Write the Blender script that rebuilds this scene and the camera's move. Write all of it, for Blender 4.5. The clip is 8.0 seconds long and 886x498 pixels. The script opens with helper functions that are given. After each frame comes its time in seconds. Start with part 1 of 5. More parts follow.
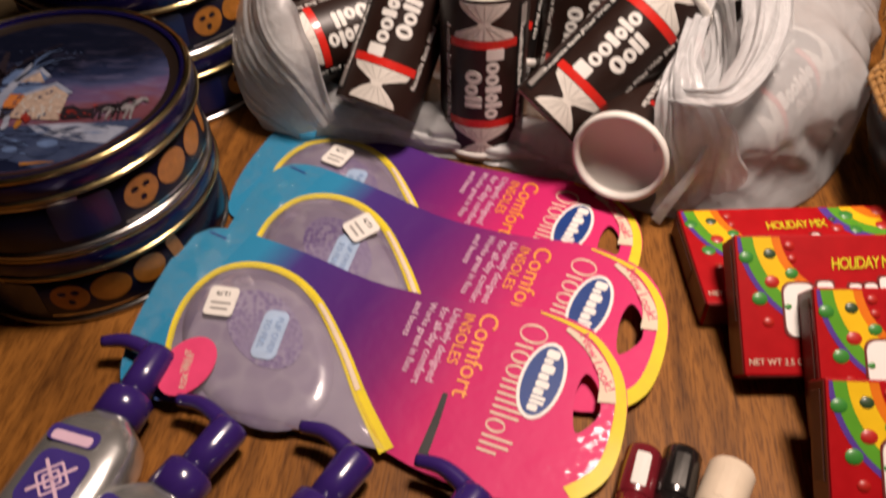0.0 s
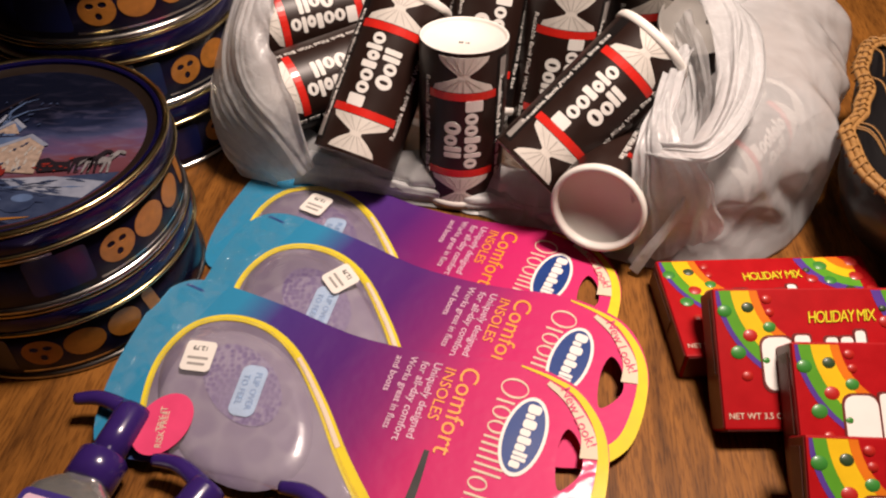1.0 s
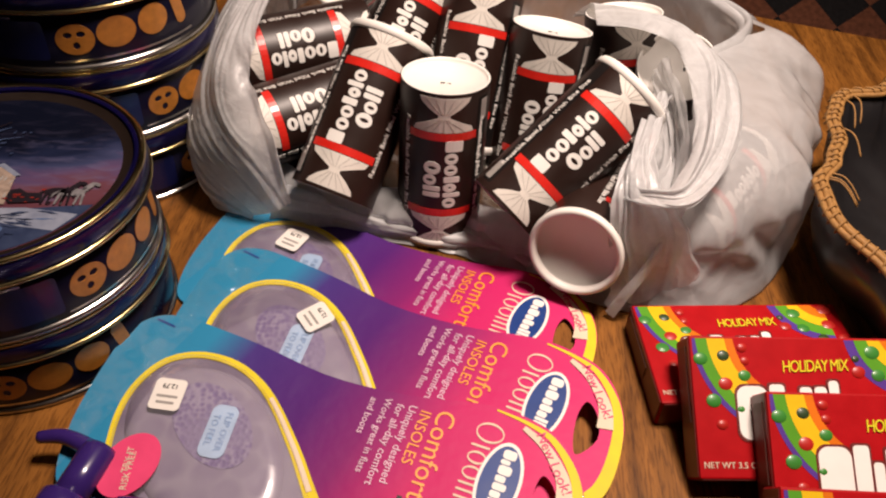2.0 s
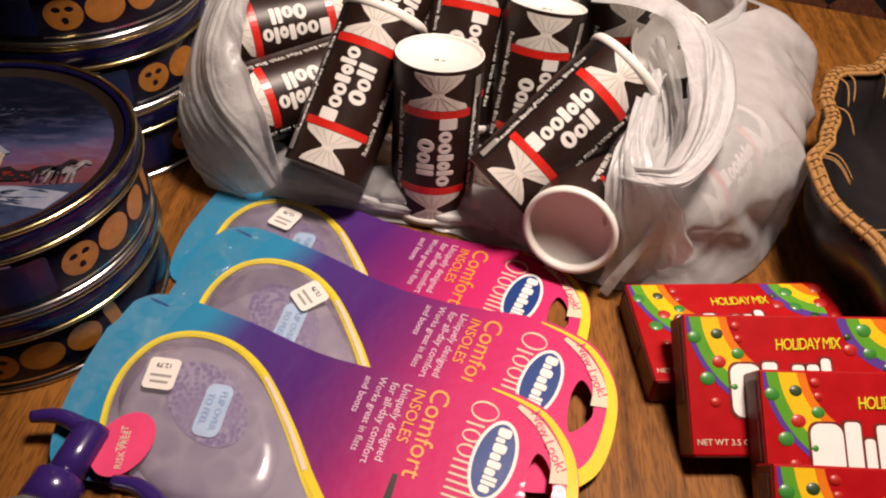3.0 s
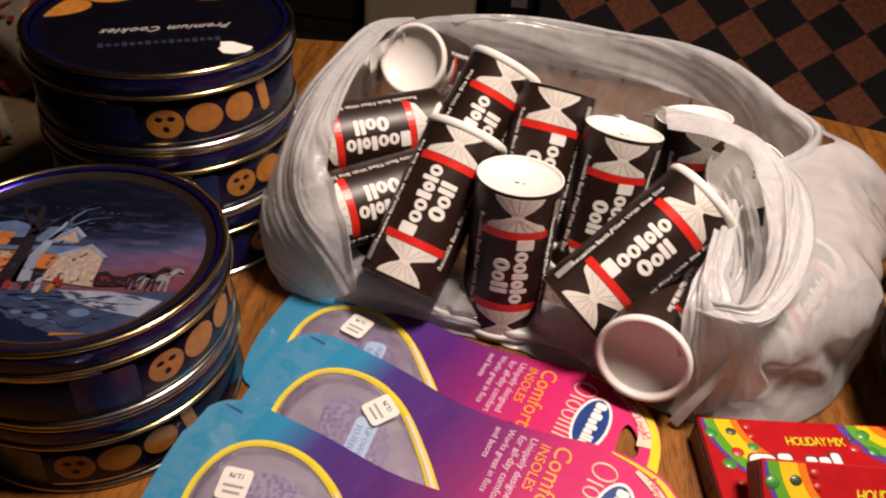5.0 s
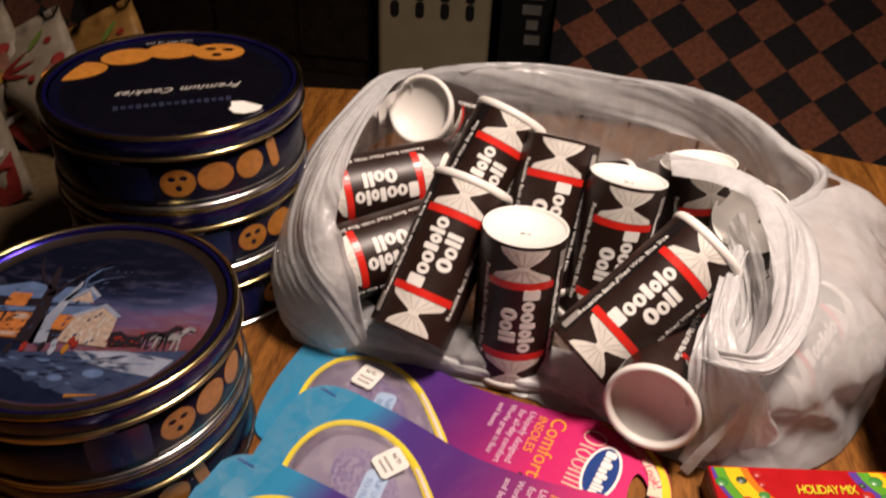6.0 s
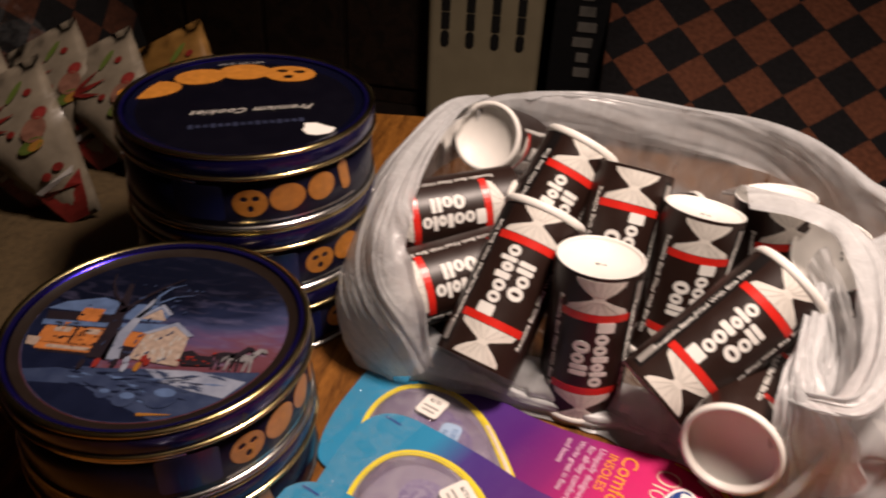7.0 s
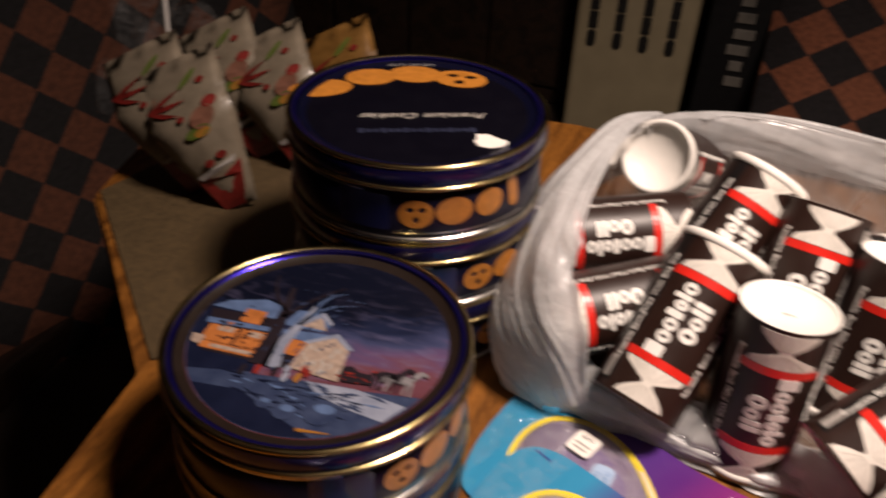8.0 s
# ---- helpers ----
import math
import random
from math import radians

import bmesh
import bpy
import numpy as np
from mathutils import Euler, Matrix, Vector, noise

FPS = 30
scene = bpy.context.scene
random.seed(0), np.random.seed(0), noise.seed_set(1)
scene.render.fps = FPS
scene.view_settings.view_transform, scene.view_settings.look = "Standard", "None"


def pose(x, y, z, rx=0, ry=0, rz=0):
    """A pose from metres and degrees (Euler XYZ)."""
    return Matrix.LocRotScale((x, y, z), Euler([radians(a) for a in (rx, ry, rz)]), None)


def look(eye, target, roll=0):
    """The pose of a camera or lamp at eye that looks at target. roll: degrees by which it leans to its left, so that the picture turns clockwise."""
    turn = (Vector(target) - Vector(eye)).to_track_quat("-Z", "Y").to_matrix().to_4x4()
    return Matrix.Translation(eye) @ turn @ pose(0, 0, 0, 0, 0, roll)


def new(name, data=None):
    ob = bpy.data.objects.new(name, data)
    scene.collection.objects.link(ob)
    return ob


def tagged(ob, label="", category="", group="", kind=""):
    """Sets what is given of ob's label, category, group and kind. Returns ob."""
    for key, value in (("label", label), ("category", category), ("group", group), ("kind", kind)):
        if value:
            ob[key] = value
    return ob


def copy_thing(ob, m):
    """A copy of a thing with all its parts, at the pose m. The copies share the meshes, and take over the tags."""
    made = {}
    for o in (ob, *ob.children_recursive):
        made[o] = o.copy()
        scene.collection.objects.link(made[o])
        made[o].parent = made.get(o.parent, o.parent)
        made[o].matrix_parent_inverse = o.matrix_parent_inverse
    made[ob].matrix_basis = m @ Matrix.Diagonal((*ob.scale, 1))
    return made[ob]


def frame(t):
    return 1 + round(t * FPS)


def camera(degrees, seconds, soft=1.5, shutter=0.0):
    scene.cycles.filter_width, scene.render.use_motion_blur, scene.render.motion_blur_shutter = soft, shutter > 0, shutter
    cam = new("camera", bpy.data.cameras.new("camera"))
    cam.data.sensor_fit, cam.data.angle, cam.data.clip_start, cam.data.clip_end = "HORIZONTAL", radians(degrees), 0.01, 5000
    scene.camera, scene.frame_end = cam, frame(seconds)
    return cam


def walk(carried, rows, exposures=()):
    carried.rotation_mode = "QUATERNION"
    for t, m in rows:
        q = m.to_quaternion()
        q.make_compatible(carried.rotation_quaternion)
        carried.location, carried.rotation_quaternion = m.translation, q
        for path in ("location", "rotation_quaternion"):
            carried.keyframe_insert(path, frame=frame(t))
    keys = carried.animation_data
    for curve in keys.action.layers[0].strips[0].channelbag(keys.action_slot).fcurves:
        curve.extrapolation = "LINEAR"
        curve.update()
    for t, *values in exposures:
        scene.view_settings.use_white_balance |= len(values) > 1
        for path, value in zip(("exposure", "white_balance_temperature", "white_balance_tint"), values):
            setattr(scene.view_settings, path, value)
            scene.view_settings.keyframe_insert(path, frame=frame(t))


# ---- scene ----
cam = camera(57.2, 8.0, 2.1, 0.7)
PATH = [
    (0, (0.071, -0.011, 0.412), (-0.118, 1.362, -1.03), -1.5),
    (0.5, (0.078, -0.005, 0.422), (-0.159, 1.414, -0.967), -2.4),
    (1, (0.065, 0.0, 0.422), (-0.062, 1.43, -0.97), 0.4),
    (1.5, (0.059, 0.01, 0.43), (-0.07, 1.47, -0.931), 2.2),
    (1.7, (0.06, 0.007, 0.427), (-0.03, 1.495, -0.906), 2.9),
    (3, (0.056, 0.008, 0.424), (0.027, 1.459, -0.951), 4.4),
    (3.5, (0.054, 0.008, 0.429), (0.047, 1.478, -0.927), 5.3),
    (4, (0.04, 0.013, 0.443), (0.019, 1.529, -0.861), 5.7),
    (4.5, (0.031, 0.016, 0.447), (-0.039, 1.563, -0.819), 5.1),
    (4.7, (0.024, 0.017, 0.447), (-0.072, 1.578, -0.799), 5.3),
    (5.8, (0.034, 0.025, 0.463), (-0.181, 1.587, -0.768), 3.5),
    (6, (0.034, 0.023, 0.466), (-0.164, 1.625, -0.716), 2.9),
    (6.5, (0.034, 0.023, 0.466), (-0.173, 1.642, -0.69), 2.1),
    (7, (0.006, 0.027, 0.456), (-0.285, 1.655, -0.669), 2.8),
    (7.5, (-0.006, 0.033, 0.454), (-0.393, 1.637, -0.677), 3.6),
    (8, (-0.041, 0.052, 0.456), (-0.591, 1.59, -0.698), 2.6),
]
walk(cam, [(t, look(eye, target, roll)) for t, eye, target, roll in PATH], exposures=[(0.0, -0.12), (0.4, 0.0), (7.4, 0.0), (8.0, 0.22)])

# ---------------------------------------------------------------- world and light
world = bpy.data.worlds.new("room_air")
scene.world = world
world.use_nodes = True
world.node_tree.nodes["Background"].inputs[0].default_value = (1.0, 0.8, 0.62, 1)
world.node_tree.nodes["Background"].inputs[1].default_value = 0.04


def lamp(name, place, target, size, watts, colour):
    data = bpy.data.lights.new(name, "AREA")
    data.shape, data.size, data.energy, data.color = "DISK", size, watts, colour
    data.spread = radians(130)
    ob = new(name, data)
    ob.matrix_basis = look(place, target)
    return ob


lamp("pendant_lamp_light", (0.31, 0.44, 1.22), (0.23, 0.60, 0.0), 0.26, 14.6, (1.0, 0.80, 0.69))

# ---------------------------------------------------------------- materials
MATS = {}


def mat(name, colour, rough=0.5, metal=0.0, coat=0.0, vary=0.12, scale=60.0, bump=0.0, fine=900.0, second=None, spec=0.5):
    """A painted, printed or moulded surface with stains at one scale and grain at another."""
    if name in MATS:
        return MATS[name]
    m = bpy.data.materials.new(name)
    m.use_nodes = True
    nt = m.node_tree
    b = nt.nodes["Principled BSDF"]
    b.inputs["Roughness"].default_value, b.inputs["Metallic"].default_value = rough, metal
    b.inputs["Coat Weight"].default_value, b.inputs["Coat Roughness"].default_value = coat, 0.12
    b.inputs["Specular IOR Level"].default_value = spec
    tc = nt.nodes.new("ShaderNodeTexCoord")
    n1, n2 = nt.nodes.new("ShaderNodeTexNoise"), nt.nodes.new("ShaderNodeTexNoise")
    n1.inputs["Scale"].default_value, n2.inputs["Scale"].default_value = scale, fine
    n1.inputs["Detail"].default_value = 4
    for n in (n1, n2):
        nt.links.new(tc.outputs["Object"], n.inputs["Vector"])
    mix = nt.nodes.new("ShaderNodeMix")
    mix.data_type = "RGBA"
    low = second or tuple(c * (1 - 2 * vary) for c in colour)
    mix.inputs["A"].default_value, mix.inputs["B"].default_value = (*low, 1), (*[min(1, c * (1 + vary)) for c in colour], 1)
    nt.links.new(n1.outputs["Fac"], mix.inputs["Factor"])
    nt.links.new(mix.outputs["Result"], b.inputs["Base Color"])
    rr = nt.nodes.new("ShaderNodeMapRange")
    rr.inputs["To Min"].default_value, rr.inputs["To Max"].default_value = rough * 0.75, min(1, rough * 1.3)
    nt.links.new(n1.outputs["Fac"], rr.inputs["Value"])
    nt.links.new(rr.outputs["Result"], b.inputs["Roughness"])
    if bump:
        bp = nt.nodes.new("ShaderNodeBump")
        bp.inputs["Strength"].default_value, bp.inputs["Distance"].default_value = bump, 0.0008
        nt.links.new(n2.outputs["Fac"], bp.inputs["Height"])
        nt.links.new(bp.outputs["Normal"], b.inputs["Normal"])
    MATS[name] = m
    return m


def ramp(nt, stops):
    r = nt.nodes.new("ShaderNodeValToRGB")
    while len(r.color_ramp.elements) < len(stops):
        r.color_ramp.elements.new(0.5)
    for el, (p, c) in zip(r.color_ramp.elements, stops):
        el.position, el.color = p, (*c, 1)
    return r


def wood_mat(name, dark, light, turn, rough=0.32, along=1.2, across=26.0):
    m = bpy.data.materials.new(name)
    m.use_nodes = True
    nt = m.node_tree
    b = nt.nodes["Principled BSDF"]
    tc, mp = nt.nodes.new("ShaderNodeTexCoord"), nt.nodes.new("ShaderNodeMapping")
    mp.inputs["Rotation"].default_value = (0, 0, radians(turn))
    mp.inputs["Scale"].default_value = (across, along, across)
    nt.links.new(tc.outputs["Object"], mp.inputs["Vector"])
    broad = nt.nodes.new("ShaderNodeTexNoise")
    broad.inputs["Scale"].default_value, broad.inputs["Detail"].default_value, broad.inputs["Distortion"].default_value = 1.6, 6, 0.9
    pores = nt.nodes.new("ShaderNodeTexNoise")
    pores.inputs["Scale"].default_value, pores.inputs["Detail"].default_value = 16, 3
    nt.links.new(mp.outputs["Vector"], broad.inputs["Vector"])
    nt.links.new(mp.outputs["Vector"], pores.inputs["Vector"])
    mid = tuple((a + c) / 2 for a, c in zip(dark, light))
    r1 = ramp(nt, [(0.3, dark), (0.47, mid), (0.6, light), (0.75, mid)])
    r2 = ramp(nt, [(0.38, (0.45, 0.4, 0.36)), (0.52, (1, 1, 1))])
    nt.links.new(broad.outputs["Fac"], r1.inputs["Fac"])
    nt.links.new(pores.outputs["Fac"], r2.inputs["Fac"])
    mix = nt.nodes.new("ShaderNodeMix")
    mix.data_type, mix.blend_type = "RGBA", "MULTIPLY"
    mix.inputs["Factor"].default_value = 0.7
    nt.links.new(r1.outputs["Color"], mix.inputs["A"])
    nt.links.new(r2.outputs["Color"], mix.inputs["B"])
    nt.links.new(mix.outputs["Result"], b.inputs["Base Color"])
    b.inputs["Roughness"].default_value = rough
    bp = nt.nodes.new("ShaderNodeBump")
    bp.inputs["Strength"].default_value, bp.inputs["Distance"].default_value = 0.25, 0.0006
    nt.links.new(pores.outputs["Fac"], bp.inputs["Height"])
    nt.links.new(bp.outputs["Normal"], b.inputs["Normal"])
    return m


def check_mat(name, first, second, size, turn, shift):
    """Woven upholstery with a printed check."""
    m = bpy.data.materials.new(name)
    m.use_nodes = True
    nt = m.node_tree
    b = nt.nodes["Principled BSDF"]
    b.inputs["Roughness"].default_value = 0.85
    tc, mp, ck = nt.nodes.new("ShaderNodeTexCoord"), nt.nodes.new("ShaderNodeMapping"), nt.nodes.new("ShaderNodeTexChecker")
    mp.vector_type = "TEXTURE"
    mp.inputs["Location"].default_value, mp.inputs["Rotation"].default_value = (shift[0], shift[1], -2.5), (0, 0, radians(turn))
    mp.inputs["Scale"].default_value = (size, size, 5)
    nt.links.new(tc.outputs["Object"], mp.inputs["Vector"])
    wob, add = nt.nodes.new("ShaderNodeTexNoise"), nt.nodes.new("ShaderNodeMix")
    wob.inputs["Scale"].default_value = 0.9
    add.data_type, add.blend_type = "RGBA", "LINEAR_LIGHT"
    add.inputs["Factor"].default_value = 0.025
    nt.links.new(mp.outputs["Vector"], wob.inputs["Vector"])
    nt.links.new(mp.outputs["Vector"], add.inputs["A"])
    nt.links.new(wob.outputs["Color"], add.inputs["B"])
    nt.links.new(add.outputs["Result"], ck.inputs["Vector"])
    ck.inputs["Scale"].default_value = 1.0
    ck.inputs["Color1"].default_value, ck.inputs["Color2"].default_value = (*first, 1), (*second, 1)
    n = nt.nodes.new("ShaderNodeTexNoise")
    n.inputs["Scale"].default_value, n.inputs["Detail"].default_value = 70, 5
    nt.links.new(tc.outputs["Object"], n.inputs["Vector"])
    r = ramp(nt, [(0.3, (0.6, 0.6, 0.6)), (0.65, (1.1, 1.1, 1.1))])
    nt.links.new(n.outputs["Fac"], r.inputs["Fac"])
    mix = nt.nodes.new("ShaderNodeMix")
    mix.data_type, mix.blend_type = "RGBA", "MULTIPLY"
    mix.inputs["Factor"].default_value = 1
    nt.links.new(ck.outputs["Color"], mix.inputs["A"])
    nt.links.new(r.outputs["Color"], mix.inputs["B"])
    nt.links.new(mix.outputs["Result"], b.inputs["Base Color"])
    bp = nt.nodes.new("ShaderNodeBump")
    bp.inputs["Strength"].default_value, bp.inputs["Distance"].default_value = 0.6, 0.004
    nt.links.new(n.outputs["Fac"], bp.inputs["Height"])
    nt.links.new(bp.outputs["Normal"], b.inputs["Normal"])
    return m


def film_mat(name, colour, clear, rough=0.25, bump=0.3, scale=45.0, crease=0.0):
    """Thin plastic film: part clear, part milky."""
    m = bpy.data.materials.new(name)
    m.use_nodes = True
    nt = m.node_tree
    nt.nodes.remove(nt.nodes["Principled BSDF"])
    out = nt.nodes["Material Output"]
    d, tl, g, tr = (nt.nodes.new("ShaderNodeBsdf" + k) for k in ("Diffuse", "Translucent", "Glossy", "Transparent"))
    d.inputs[0].default_value = tl.inputs[0].default_value = (*colour, 1)
    g.inputs["Roughness"].default_value = rough
    tc, n = nt.nodes.new("ShaderNodeTexCoord"), nt.nodes.new("ShaderNodeTexNoise")
    n.inputs["Scale"].default_value, n.inputs["Detail"].default_value, n.inputs["Distortion"].default_value = scale, 5, 1.2
    nt.links.new(tc.outputs["Object"], n.inputs["Vector"])
    bp = nt.nodes.new("ShaderNodeBump")
    bp.inputs["Strength"].default_value, bp.inputs["Distance"].default_value = bump, 0.003
    nt.links.new(n.outputs["Fac"], bp.inputs["Height"])
    if crease:
        wob, add, edge_tex = nt.nodes.new("ShaderNodeTexNoise"), nt.nodes.new("ShaderNodeMix"), nt.nodes.new("ShaderNodeTexVoronoi")
        wob.inputs["Scale"].default_value = crease * 0.8
        add.data_type, add.blend_type = "RGBA", "LINEAR_LIGHT"
        add.inputs["Factor"].default_value = 0.35 / crease
        edge_tex.feature = "DISTANCE_TO_EDGE"
        edge_tex.inputs["Scale"].default_value = crease
        squash = nt.nodes.new("ShaderNodeMapping")
        squash.inputs["Scale"].default_value = (1, 1, 0.35)
        nt.links.new(tc.outputs["Object"], wob.inputs["Vector"])
        nt.links.new(tc.outputs["Object"], add.inputs["A"])
        nt.links.new(wob.outputs["Color"], add.inputs["B"])
        nt.links.new(add.outputs["Result"], squash.inputs["Vector"])
        nt.links.new(squash.outputs["Vector"], edge_tex.inputs["Vector"])
        lift = nt.nodes.new("ShaderNodeMapRange")
        lift.inputs["From Max"].default_value = 0.22
        nt.links.new(edge_tex.outputs["Distance"], lift.inputs["Value"])
        bq = nt.nodes.new("ShaderNodeBump")
        bq.inputs["Strength"].default_value, bq.inputs["Distance"].default_value = 0.38, 0.0035
        bq.invert = True
        nt.links.new(lift.outputs["Result"], bq.inputs["Height"])
        nt.links.new(bp.outputs["Normal"], bq.inputs["Normal"])
        bp = bq
    for s in (d, tl, g):
        nt.links.new(bp.outputs["Normal"], s.inputs["Normal"])
    a, c, e = (nt.nodes.new("ShaderNodeMixShader") for _ in range(3))
    a.inputs[0].default_value = 0.5
    nt.links.new(d.outputs[0], a.inputs[1])
    nt.links.new(tl.outputs[0], a.inputs[2])
    lw = nt.nodes.new("ShaderNodeFresnel")
    lw.inputs["IOR"].default_value = 1.55
    nt.links.new(lw.outputs[0], c.inputs[0])
    nt.links.new(a.outputs[0], c.inputs[1])
    nt.links.new(g.outputs[0], c.inputs[2])
    mr = nt.nodes.new("ShaderNodeMapRange")
    mr.inputs["From Min"].default_value, mr.inputs["From Max"].default_value = 0.3, 0.7
    mr.inputs["To Min"].default_value, mr.inputs["To Max"].default_value = max(0, clear - 0.08), min(1, clear + 0.08)
    nt.links.new(n.outputs["Fac"], mr.inputs["Value"])
    nt.links.new(mr.outputs["Result"], e.inputs[0])
    nt.links.new(c.outputs[0], e.inputs[1])
    nt.links.new(tr.outputs[0], e.inputs[2])
    nt.links.new(e.outputs[0], out.inputs["Surface"])
    return m


def gradient_mat(name, stops, length, rough=0.5):
    """Printed card whose ink runs through several colours along its length."""
    m = bpy.data.materials.new(name)
    m.use_nodes = True
    nt = m.node_tree
    b = nt.nodes["Principled BSDF"]
    b.inputs["Roughness"].default_value, b.inputs["Coat Weight"].default_value, b.inputs["Coat Roughness"].default_value = rough, 0.22, 0.05
    b.inputs["Specular IOR Level"].default_value = 0.15
    tc, sep = nt.nodes.new("ShaderNodeTexCoord"), nt.nodes.new("ShaderNodeSeparateXYZ")
    n = nt.nodes.new("ShaderNodeTexNoise")
    n.inputs["Scale"].default_value, n.inputs["Detail"].default_value = 30, 3
    nt.links.new(tc.outputs["Object"], n.inputs["Vector"])
    nt.links.new(tc.outputs["Object"], sep.inputs[0])
    skew = nt.nodes.new("ShaderNodeMath")
    skew.operation, skew.inputs[1].default_value = "MULTIPLY_ADD", -0.35
    nt.links.new(sep.outputs["Y"], skew.inputs[0])
    nt.links.new(sep.outputs["X"], skew.inputs[2])
    mr = nt.nodes.new("ShaderNodeMapRange")
    mr.inputs["From Max"].default_value = length
    nt.links.new(skew.outputs[0], mr.inputs["Value"])
    r = ramp(nt, stops)
    nt.links.new(mr.outputs["Result"], r.inputs["Fac"])
    nt.links.new(r.outputs["Color"], b.inputs["Base Color"])
    bp = nt.nodes.new("ShaderNodeBump")
    bp.inputs["Strength"].default_value, bp.inputs["Distance"].default_value = 0.35, 0.004
    nt.links.new(n.outputs["Fac"], bp.inputs["Height"])
    nt.links.new(bp.outputs["Normal"], b.inputs["Normal"])
    nt.links.new(bp.outputs["Normal"], b.inputs["Coat Normal"])
    return m


def sky_print_mat(name):
    """The printed evening sky of a tin lid: a red horizon, violet cloud, then night."""
    m = bpy.data.materials.new(name)
    m.use_nodes = True
    nt = m.node_tree
    b = nt.nodes["Principled BSDF"]
    b.inputs["Roughness"].default_value, b.inputs["Specular IOR Level"].default_value = 0.4, 0.12
    tc, mp = nt.nodes.new("ShaderNodeTexCoord"), nt.nodes.new("ShaderNodeMapping")
    mp.inputs["Rotation"].default_value = (0, 0, radians(-6))
    nt.links.new(tc.outputs["Object"], mp.inputs["Vector"])
    st = nt.nodes.new("ShaderNodeMapping")
    st.inputs["Rotation"].default_value, st.inputs["Scale"].default_value = (0, 0, radians(16)), (1, 2.6, 1)
    nt.links.new(mp.outputs[0], st.inputs["Vector"])
    cloud, wisp = nt.nodes.new("ShaderNodeTexNoise"), nt.nodes.new("ShaderNodeTexNoise")
    for n, sc in ((cloud, 22), (wisp, 55)):
        n.inputs["Scale"].default_value, n.inputs["Detail"].default_value, n.inputs["Distortion"].default_value = sc, 6, 0.8
        nt.links.new(st.outputs[0], n.inputs["Vector"])
    xyz = nt.nodes.new("ShaderNodeSeparateXYZ")
    nt.links.new(mp.outputs[0], xyz.inputs[0])

    def math_node(op, x, y):
        k = nt.nodes.new("ShaderNodeMath")
        k.operation = op
        for slot, v in enumerate((x, y)):
            if isinstance(v, float):
                k.inputs[slot].default_value = v
            else:
                nt.links.new(v, k.inputs[slot])
        return k.outputs[0]

    h = math_node("ADD", xyz.outputs["Y"], math_node("MULTIPLY", math_node("SUBTRACT", cloud.outputs["Fac"], 0.5), 0.05))
    h = math_node("SUBTRACT", h, math_node("MULTIPLY", xyz.outputs["X"], 0.22))
    mr = nt.nodes.new("ShaderNodeMapRange")
    mr.inputs["From Min"].default_value, mr.inputs["From Max"].default_value = -0.055, 0.032
    nt.links.new(h, mr.inputs["Value"])
    r = ramp(nt, [(0.0, (0.075, 0.022, 0.028)), (0.32, (0.105, 0.038, 0.052)), (0.48, (0.08, 0.048, 0.105)), (0.62, (0.036, 0.042, 0.095)), (0.8, (0.010, 0.014, 0.038)), (1.0, (0.003, 0.004, 0.011))])
    nt.links.new(mr.outputs[0], r.inputs[0])
    w = nt.nodes.new("ShaderNodeMapRange")
    w.inputs["From Min"].default_value, w.inputs["From Max"].default_value, w.inputs["To Max"].default_value = 0.5, 0.75, 0.5
    nt.links.new(wisp.outputs["Fac"], w.inputs["Value"])
    fade = nt.nodes.new("ShaderNodeMapRange")
    fade.inputs["From Min"].default_value, fade.inputs["From Max"].default_value, fade.inputs["To Min"].default_value, fade.inputs["To Max"].default_value = 0.0, 0.05, 1.0, 0.12
    nt.links.new(xyz.outputs["Y"], fade.inputs["Value"])
    mix = nt.nodes.new("ShaderNodeMix")
    mix.data_type = "RGBA"
    nt.links.new(math_node("MULTIPLY", w.outputs[0], fade.outputs[0]), mix.inputs["Factor"])
    nt.links.new(r.outputs[0], mix.inputs["A"])
    mix.inputs["B"].default_value = (0.11, 0.10, 0.18, 1)
    nt.links.new(mix.outputs["Result"], b.inputs["Base Color"])
    return m


